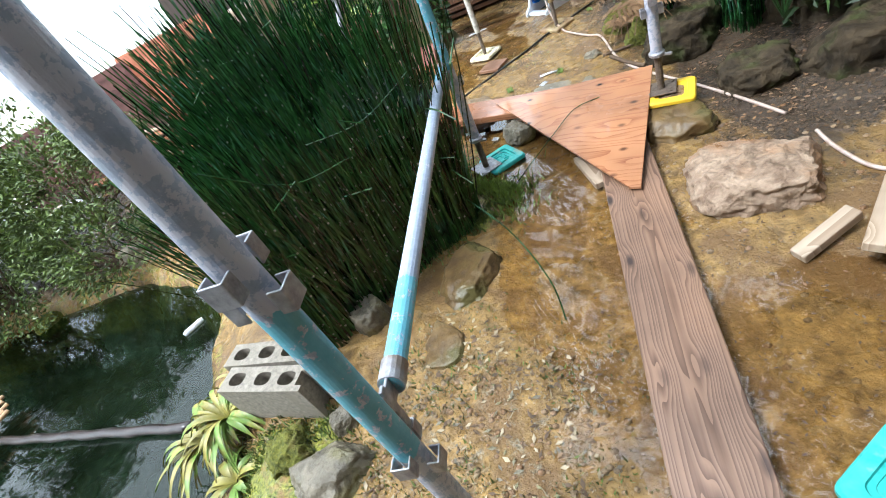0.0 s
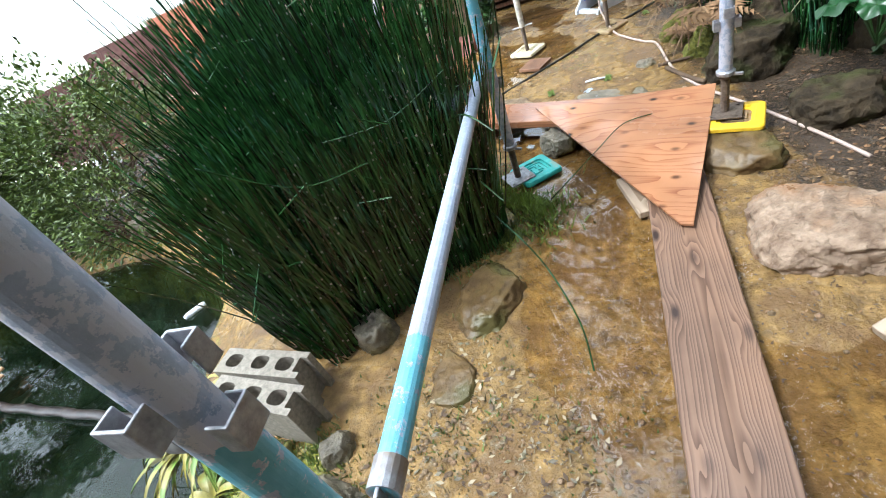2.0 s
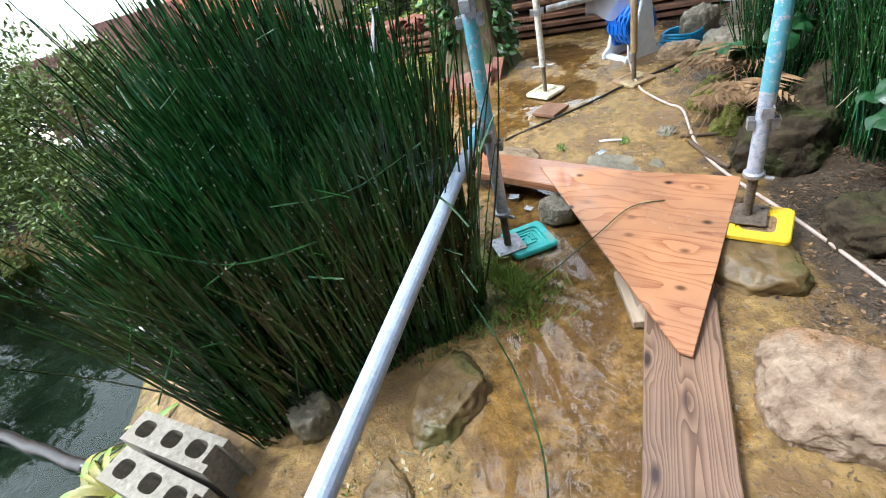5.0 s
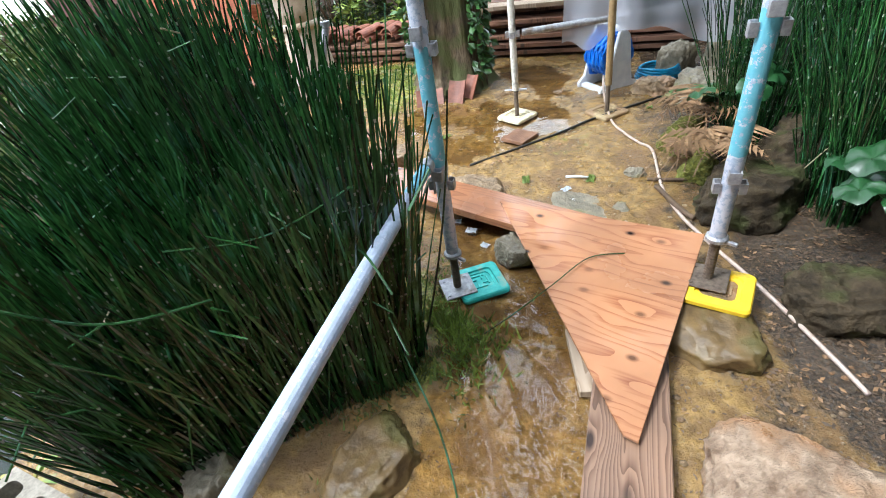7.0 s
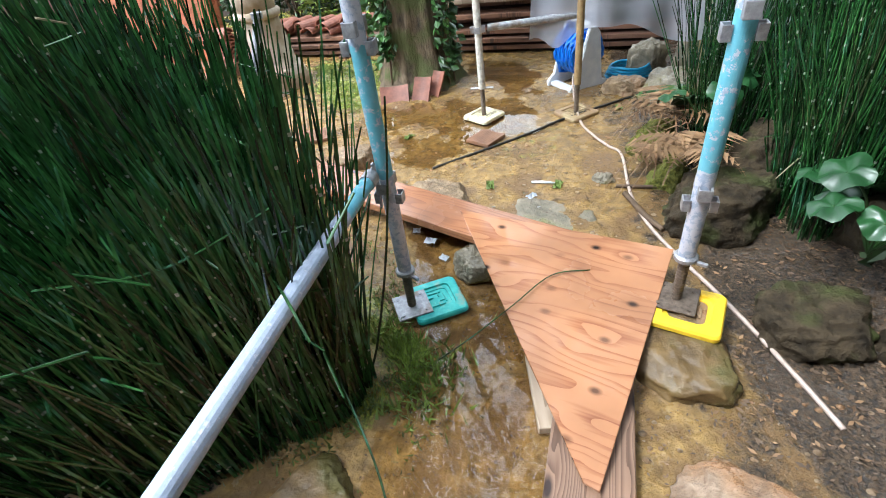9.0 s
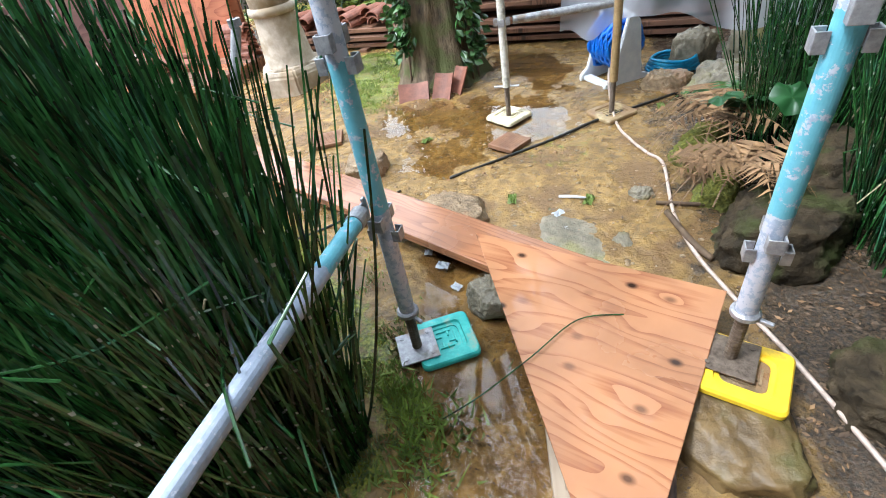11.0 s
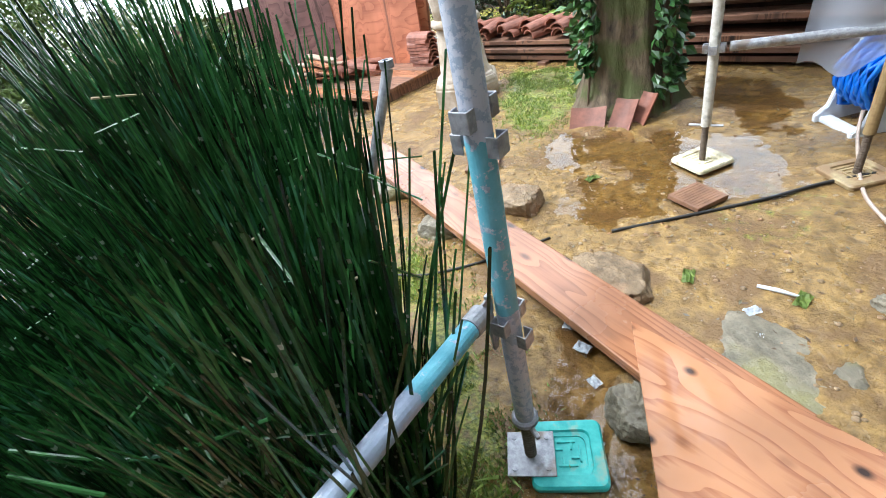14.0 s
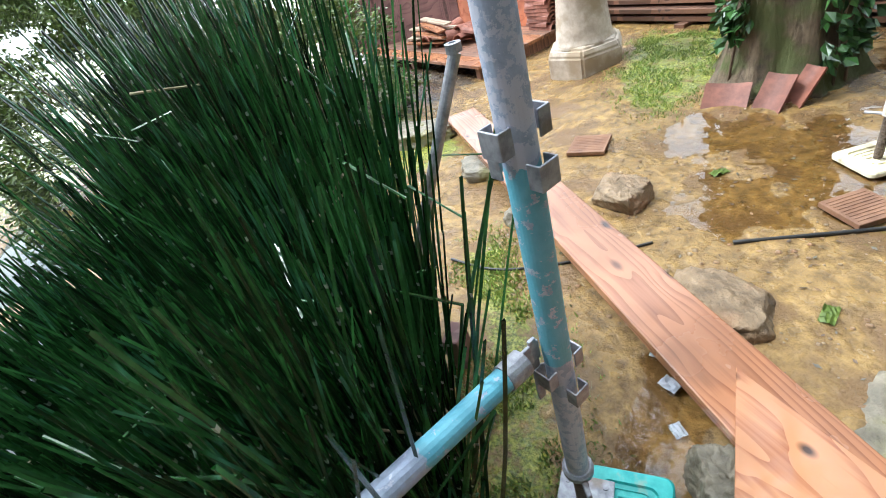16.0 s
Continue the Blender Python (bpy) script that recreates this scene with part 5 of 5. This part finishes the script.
# ivy-clad tree
TREE = Vector((-0.75, 4.85, 0))
p = thing("ivy_tree", pose(*TREE), "old tree with mossy bark and climbing ivy", "tree")
V, F = [], []
NS, NR = 72, 90
for j in range(NR + 1):
    z = -0.05 + 3.4 * (j / NR)
    r = 0.27 + 0.1 * math.exp(-z / 0.12) - 0.025 * z
    for k in range(NS):
        a = k * math.tau / NS
        f = 1 + 0.035 * abs(math.sin(13 * a + 4 * noise.noise(Vector((math.cos(a), math.sin(a), z * 1.3))))) + 0.1 * noise.noise(Vector((math.cos(a) * 2.2, math.sin(a) * 2.2, z * 0.5))) + 0.06 * math.sin(5 * a + z) * math.exp(-z / 0.8) + 0.1 * noise.noise(Vector((math.cos(a) * 6, math.sin(a) * 6, z * 1.5))) + 0.05 * noise.noise(Vector((math.cos(a) * 15, math.sin(a) * 15, z * 5)))
        V.append((r * f * math.cos(a) + 0.02 * z, r * f * math.sin(a), z))
for j in range(NR):
    for k in range(NS):
        F.append((j * NS + k, j * NS + (k + 1) % NS, (j + 1) * NS + (k + 1) % NS, (j + 1) * NS + k))
raw("trunk", V, F, BARK, p, smooth=True)
rnd = random.Random(77)
tips = []
for k in range(11):
    a = k * 2.4
    z0 = 2.4 + 0.09 * k
    e = Vector((math.cos(a) * rnd.uniform(1.0, 1.7), math.sin(a) * rnd.uniform(0.9, 1.5), z0 + rnd.uniform(0.7, 1.7)))
    part("limb", tube(bmesh.new(), spline([(0.03, 0, z0), e * 0.45 + Vector((0, 0, z0 * 0.5)), e], 5), 0.075, 8, [1 - 0.08 * i for i in range(11)]), BARK, p)
    for _ in range(9):
        tips.append(e + Vector((rnd.gauss(0, 0.4), rnd.gauss(0, 0.4), rnd.gauss(0, 0.3))))
    for _ in range(4):
        b = e * rnd.uniform(0.6, 0.9) + Vector((0, 0, z0 * 0.2))
        t = e + Vector((rnd.gauss(0, 0.5), rnd.gauss(0, 0.5), rnd.gauss(0.2, 0.4)))
        part("twig", tube(bmesh.new(), [b, (b + t) / 2 + Vector((0, 0, 0.06)), t], 0.02, 5, [1, 0.7, 0.3]), BARK, p)
        tips.append(t)
V, F = leaf_cloud(9000, lambda r: (lambda c: (c + Vector((r.gauss(0, 0.16), r.gauss(0, 0.16), r.gauss(0, 0.12))), (0, 0, 0.2)))(r.choice(tips)), 0.08, 78)
tagged(raw("crown", V, F, HEDGE, p), kind="stuff")


def on_trunk(r):
    a = r.choice((-2.15, -2.0, -0.75, -0.55, -0.35, 2.0, 3.0)) + r.gauss(0, 0.1)
    z = 0.3 + abs(r.gauss(0, 0.9)) if a < -1 else 0.15 + abs(r.gauss(0, 0.9))
    rr = 0.3 + 0.03 * r.random() - 0.02 * z + (0.07 * r.random() if a > -1 else 0)
    return (rr * math.cos(a), rr * math.sin(a), min(z, 2.4)), (math.cos(a), math.sin(a), -0.3)


V, F = leaf_cloud(900, on_trunk, 0.075, 79, 0.2, 0.7, 0.5)
tagged(raw("ivy", V, F, IVY, p, "glossy green ivy leaves"), kind="stuff")
for k, a in enumerate((-2.1, -0.6, -0.4)):
    part("ivy_stem", tube(bmesh.new(), spline([(0.34 * math.cos(a), 0.34 * math.sin(a), 0.02), (0.3 * math.cos(a + 0.08), 0.3 * math.sin(a + 0.08), 0.6), (0.28 * math.cos(a - 0.05), 0.28 * math.sin(a - 0.05), 1.3), (0.25 * math.cos(a), 0.25 * math.sin(a), 2.0)], 6), 0.008, 6), TWIG, p)


def frond(bm, base, way, length, droop):
    """One compound leaf: a curved rib with tapering leaflets, folded along the middle."""
    way = Vector(way).normalized()
    side = way.cross(Vector((0, 0, 1))).normalized()
    prev = None
    n = 11
    for i in range(n + 1):
        w = i / n
        c = Vector(base) + way * length * w + Vector((0, 0, droop * length * (w - 1.7 * w * w)))
        if 0 < i:
            half = length * 0.27 * math.sin(min(1, w * 1.25 + 0.08) * math.pi) ** 0.7 + 0.004
            for s in (-1, 1):
                tip = c + side * s * half + way * half * 0.55 - Vector((0, 0, half * 0.35))
                bm.faces.new([bm.verts.new(q) for q in (c - way * 0.011, tip, c + way * 0.009)])
            bm.faces.new([bm.verts.new(q) for q in (prev - side * 0.0025, prev + side * 0.0025, c + side * 0.002, c - side * 0.002)])
        prev = c


def fern(at, n, length, mat, label, seed, droop=0.5):
    rnd = random.Random(seed)
    p = thing("fern", pose(*at), label, "fern")
    for k in range(n):
        a = k * math.tau / n + rnd.uniform(-0.3, 0.3)
        bm = bmesh.new()
        frond(bm, (0, 0, 0.0), (math.cos(a), math.sin(a), 0.25), length * rnd.uniform(0.7, 1.15), droop * rnd.uniform(0.6, 1.3))
        part("frond", bm, mat, p)
    return p


fern((0.86, 3.42, 0.2), 17, 0.36, FERN, "withered brown fern drooping over rocks", 51, 0.7)
fern((0.84, 2.98, 0.2), 16, 0.32, FERN, "withered orange-brown fern beside a post", 52, 0.8)
fern((0.78, 3.2, 0.09), 12, 0.22, FERN, "withered brown fern on the mud edge", 53, 0.5)
fern((0.95, 3.75, 0.15), 8, 0.22, IVY, "green fern among bank rocks", 54, 0.6)
for k, (x, y) in enumerate(((0.85, 3.5), (0.78, 3.35), (0.82, 3.05))):
    rock("fern_mound", (x, y, -0.03), (0.24, 0.24, 0.17 + 0.02 * (k == 2)), 0, MOSS, "mossy earth mound under ferns", 70 + k, 0.8, 0.25)


def round_leaf_plant(at, leaves, label, seed):
    """Broad glossy leaves with wavy rims on bent stalks."""
    rnd = random.Random(seed)
    p = thing("leopard_plant", pose(*at), label, "broad-leaved plant")
    for k in range(leaves):
        a = k * 2.4 + rnd.uniform(-0.3, 0.3)
        d = rnd.uniform(0.08, 0.24)
        c = Vector((d * math.cos(a), d * math.sin(a), rnd.uniform(0.12, 0.3)))
        r = rnd.uniform(0.06, 0.1)
        bm = bmesh.new()
        n = 22
        mid = bm.verts.new((0, 0, -0.012))
        rings = [[bm.verts.new((r * f * math.cos(q) * (1 - 0.35 * math.exp(-((q - math.pi) / 0.35) ** 2)), r * f * math.sin(q), (0.012 * math.sin(5 * q) * f - 0.02 * f * f + 0.01))) for q in (i * math.tau / n for i in range(n))] for f in (0.5, 1.0)]
        for i in range(n):
            bm.faces.new((mid, rings[0][i], rings[0][(i + 1) % n]))
            bm.faces.new((rings[0][i], rings[1][i], rings[1][(i + 1) % n], rings[0][(i + 1) % n]))
        part("leaf", bm, BIGLEAF, p, m=Matrix.Translation(c) @ pose(0, 0, 0, rnd.uniform(-25, 25), rnd.uniform(15, 45), math.degrees(a)), smooth=True)
        part("stalk", tube(bmesh.new(), spline([(0, 0, 0), c * 0.5 + Vector((0, 0, 0.06)), c - Vector((0, 0, 0.01))], 4), 0.004, 6), IVY, p)
    return p


round_leaf_plant((1.25, 2.35, 0.14), 11, "broad glossy dark green leaves in the bank", 61)
round_leaf_plant((1.55, 2.15, 0.2), 10, "broad glossy dark green leaves above the rocks", 62)
round_leaf_plant((1.0, 3.3, 0.15), 6, "broad glossy dark green leaves among horsetails", 63)
round_leaf_plant((1.6, 1.6, 0.2), 8, "broad glossy dark green leaves above the rocks", 64)


def strap_plant(at, n, seed, label, length=0.3):
    rnd = random.Random(seed)
    p = thing("strap_plant", pose(*at), label, "plant")
    for k in range(n):
        a, ln, w = rnd.uniform(0, math.tau), length * rnd.uniform(0.5, 1.1), rnd.uniform(0.008, 0.017)
        bm = bmesh.new()
        rows_ = []
        up = rnd.uniform(0.4, 1.1)
        for i in range(10):
            t = i / 9
            c = Vector((math.cos(a) * ln * t * 0.8, math.sin(a) * ln * t * 0.8, ln * (up * t - 1.15 * t * t * up)))
            s = Vector((-math.sin(a), math.cos(a), 0)) * w * math.sin(math.pi * min(0.97, 0.15 + t * 0.83))
            rows_.append([bm.verts.new(c - s), bm.verts.new(c - Vector((0, 0, 0.006))), bm.verts.new(c + s)])
        for r0, r1 in zip(rows_, rows_[1:]):
            for q in (0, 1):
                bm.faces.new((r0[q], r0[q + 1], r1[q + 1], r1[q]))
        part("leaf", bm, YELLOW_LEAF, p, smooth=True)
    return p


strap_plant((-1.62, 0.98, -0.06), 46, 84, "yellowing strap-leaved plant drooping to the water", 0.34)
strap_plant((-1.5, 1.02, 0.0), 70, 81, "yellowing strap-leaved plant hanging over the pond edge")
strap_plant((-1.42, 0.78, -0.08), 26, 82, "yellowing strap-leaved plant at the pond edge", 0.24)
strap_plant((-1.55, 1.25, -0.02), 12, 83, "yellowing strap-leaved plant behind the blocks", 0.22)

# moss tufts and low weeds: short upright blades
def tufts(name, polys, count, h, mat, label, seed, w=0.004):
    rnd = random.Random(seed)
    V, F = [], []
    for poly in polys:
        place = in_poly(poly)
        for _ in range(count):
            x, y = place(rnd)
            x, y = x + rnd.gauss(0, 0.07), y + rnd.gauss(0, 0.07)
            if noise.noise(Vector((x * 5, y * 5, seed))) + 0.4 * noise.noise(Vector((x * 17, y * 17, seed))) < -0.08:
                continue
            z = ground_height(x, y)
            a, s = rnd.uniform(0, math.tau), h * rnd.uniform(0.4, 1.3)
            b = len(V)
            lx, ly = rnd.gauss(0, 0.5) * s, rnd.gauss(0, 0.5) * s
            V += [(x - w * math.cos(a), y - w * math.sin(a), z - 0.003), (x + w * math.cos(a), y + w * math.sin(a), z - 0.003), (x + lx, y + ly, z + s)]
            F.append((b, b + 1, b + 2))
    return tagged(raw(name, V, F, mat), label, "grass", kind="stuff")


tufts("moss_tufts", MOSSY[:2], 9000, 0.016, BRIGHT, "soft yellow-green moss on wet soil", 91)
tufts("moss_tufts", MOSSY[2:4], 3500, 0.022, LEAF, "green moss and low weeds by the stones", 92)
tufts("weed_tufts", [[(-0.34, 1.78), (-0.2, 1.8), (-0.16, 2.0), (-0.26, 2.1)]], 1200, 0.05, BRIGHT, "fresh green weeds at the foot of the horsetails", 93, 0.006)
tufts("weed_tufts", [GRAVEL], 2200, 0.016, LEAF, "low green weeds between gravel", 98, 0.004)
tufts("dry_grass", [GRAVEL], 1500, 0.018, DEADSTEM, "short dry grass on gravel", 94, 0.003)


def litter(name, poly, count, size, mats, label, category, seed):
    rnd = random.Random(seed)
    place = in_poly(poly)
    V, F, S = [], [], []
    for _ in range(count):
        x, y = place(rnd)
        z = max(ground_height(x, y), -0.003) + 0.003
        a, s = rnd.uniform(0, math.tau), size * rnd.uniform(0.5, 1.5)
        c, d = math.cos(a) * s, math.sin(a) * s
        b = len(V)
        V += [(x - c, y - d, z), (x - d * 0.4, y + c * 0.4, z + s * rnd.uniform(0, 0.4)), (x + c, y + d, z + s * 0.2), (x + d * 0.45, y - c * 0.45, z)]
        F.append((b, b + 1, b + 2, b + 3))
        S.append(rnd.randrange(len(mats)))
    return tagged(raw(name, V, F, mats, slots=S), label, category, kind="stuff")


litter("leaf_litter", [(0.65, 1.7), (1.5, 1.5), (1.6, 3.0), (0.9, 4.4), (0.6, 4.2), (0.75, 2.6)], 2600, 0.009, [FERN, TWIG, TWIG], "dead leaves and twigs on dark soil", "leaves", 95)
litter("leaf_litter", [(-1.4, 2.9), (0.6, 2.7), (0.6, 4.8), (-1.4, 4.8)], 500, 0.009, [FERN, TWIG, GREYROCK], "small dead leaves scattered on mud", "leaves", 96)
litter("leaf_litter", [(-0.3, 0.7), (0.9, 0.3), (1.1, 1.9), (0.5, 2.2), (0.0, 2.4), (-0.3, 1.6)], 2400, 0.0055, [TWIG, TWIG, FERN], "dark specks of rotted leaves sunk in wet clay", "leaves", 99)
litter("wood_chips", GRAVEL, 420, 0.011, [DEADSTEM, GREYROCK, TWIG], "pale chips and gravel on wet soil", "gravel", 97)


def pebbles(poly, count, seed, label, size=0.007):
    rnd = random.Random(seed)
    place = in_poly(poly)
    bm0 = bmesh.new()
    bmesh.ops.create_icosphere(bm0, subdivisions=1, radius=1)
    bv, bf = [v.co.copy() for v in bm0.verts], [[v.index for v in f.verts] for f in bm0.faces]
    bm0.free()
    V, F = [], []
    for _ in range(count):
        x, y = place(rnd)
        z = ground_height(x, y)
        s = size * rnd.choice((0.4, 0.5, 0.7, 1.0, 1.5))
        b = len(V)
        V += [(x + c.x * s * 1.2, y + c.y * s, z + c.z * s * 0.6) for c in bv]
        F += [[b + q for q in f] for f in bf]
    return tagged(raw("pebbles", V, F, STONE, smooth=True), label, "gravel", kind="stuff")


pebbles([(-0.85, 0.4), (0.15, 0.3), (0.1, 0.9), (-0.3, 1.1), (-0.75, 1.1)], 700, 101, "small pebbles in wet soil")
pebbles([(-1.3, 2.6), (0.7, 2.5), (0.8, 4.4), (-1.3, 4.5)], 700, 102, "small pebbles in the mud")
pebbles([(0.4, 0.2), (1.3, 0.2), (1.4, 2.0), (0.45, 2.0)], 450, 103, "small pebbles in the wet clay")

# ---- closing walls beyond the garden; east and south unseen, added to block light ----
def closing_wall(name, size, at, turn, mat, label):
    bm = box(bmesh.new(), size, (0, 0, size[2] / 2), 0.01)
    return tagged(part(name, bm, mat, m=pose(*at, 0, 0, turn)), label, "wall", kind="structure")


closing_wall("wall_north", (12.0, 0.15, 1.9), (0.6, 8.3, -0.1), -8, FARWALL, "dark boarded wall behind the garden")
closing_wall("sky_block_east", (0.2, 11.0, 6.0), (3.5, 3.4, -0.1), 0, FARWALL, "added unseen dark wall beyond the planted bank, blocking sky light")
closing_wall("sky_block_south", (12.0, 0.2, 6.0), (1.0, -1.6, -0.1), 0, FARWALL, "added unseen dark wall behind the walk, blocking sky light")

# ---- scraps on the mud ----
def scrap(at, size, mat, label, seed, category="scrap"):
    """A crumpled bit of sheet with thickness."""
    rnd = random.Random(seed)
    bm = bmesh.new()
    n = 6
    grid = [[bm.verts.new(((i / n - 0.5) * size[0] * (1 + 0.3 * noise.noise(Vector((j, seed, 0)))), (j / n - 0.5) * size[1] * (1 + 0.4 * noise.noise(Vector((i, seed, 4)))), 0.004 + 0.6 * size[1] * abs(noise.noise(Vector((i * 0.8, j * 0.8, seed)))))) for i in range(n + 1)] for j in range(n + 1)]
    for j in range(n):
        for i in range(n):
            bm.faces.new((grid[j][i], grid[j][i + 1], grid[j + 1][i + 1], grid[j + 1][i]))
    bmesh.ops.solidify(bm, geom=list(bm.faces), thickness=0.002)
    return tagged(part("scrap", bm, mat, m=pose(*at, 0, 0, rnd.uniform(0, 180))), label, category, "scraps")


for k, (x, y, a, b) in enumerate(((-0.28, 2.62, 0.09, 0.06), (-0.2, 2.5, 0.07, 0.05), (-0.12, 2.3, 0.05, 0.03), (-0.36, 2.7, 0.06, 0.05), (0.17, 2.95, 0.08, 0.05), (0.2, 2.85, 0.04, 0.03), (-0.13, 2.42, 0.04, 0.03))):
    scrap((x, y, max(ground_height(x, y), 0.0)), (a * 0.6, b * 0.7), WHITE, "crumpled white scrap on wet mud", 110 + k)
tagged(part("white_stick", tube(bmesh.new(), [(-0.06, 0, 0.008), (0.0, 0.004, 0.008), (0.06, 0, 0.008)], 0.008, 8, [0.8, 1, 0.6]), WHITE, m=pose(0.23, 3.07, ground_height(0.23, 3.07), 0, 0, -8), smooth=True), "small white stick on the mud", "stick")
for k, (x, y) in enumerate(((-0.04, 3.07), (-0.62, 3.75), (0.3, 3.05), (0.72, 4.0))):
    scrap((x, y, max(ground_height(x, y), 0.0)), (0.075, 0.04), BRIGHT, "fallen yellow-green leaf on the mud", 130 + k, "leaf")
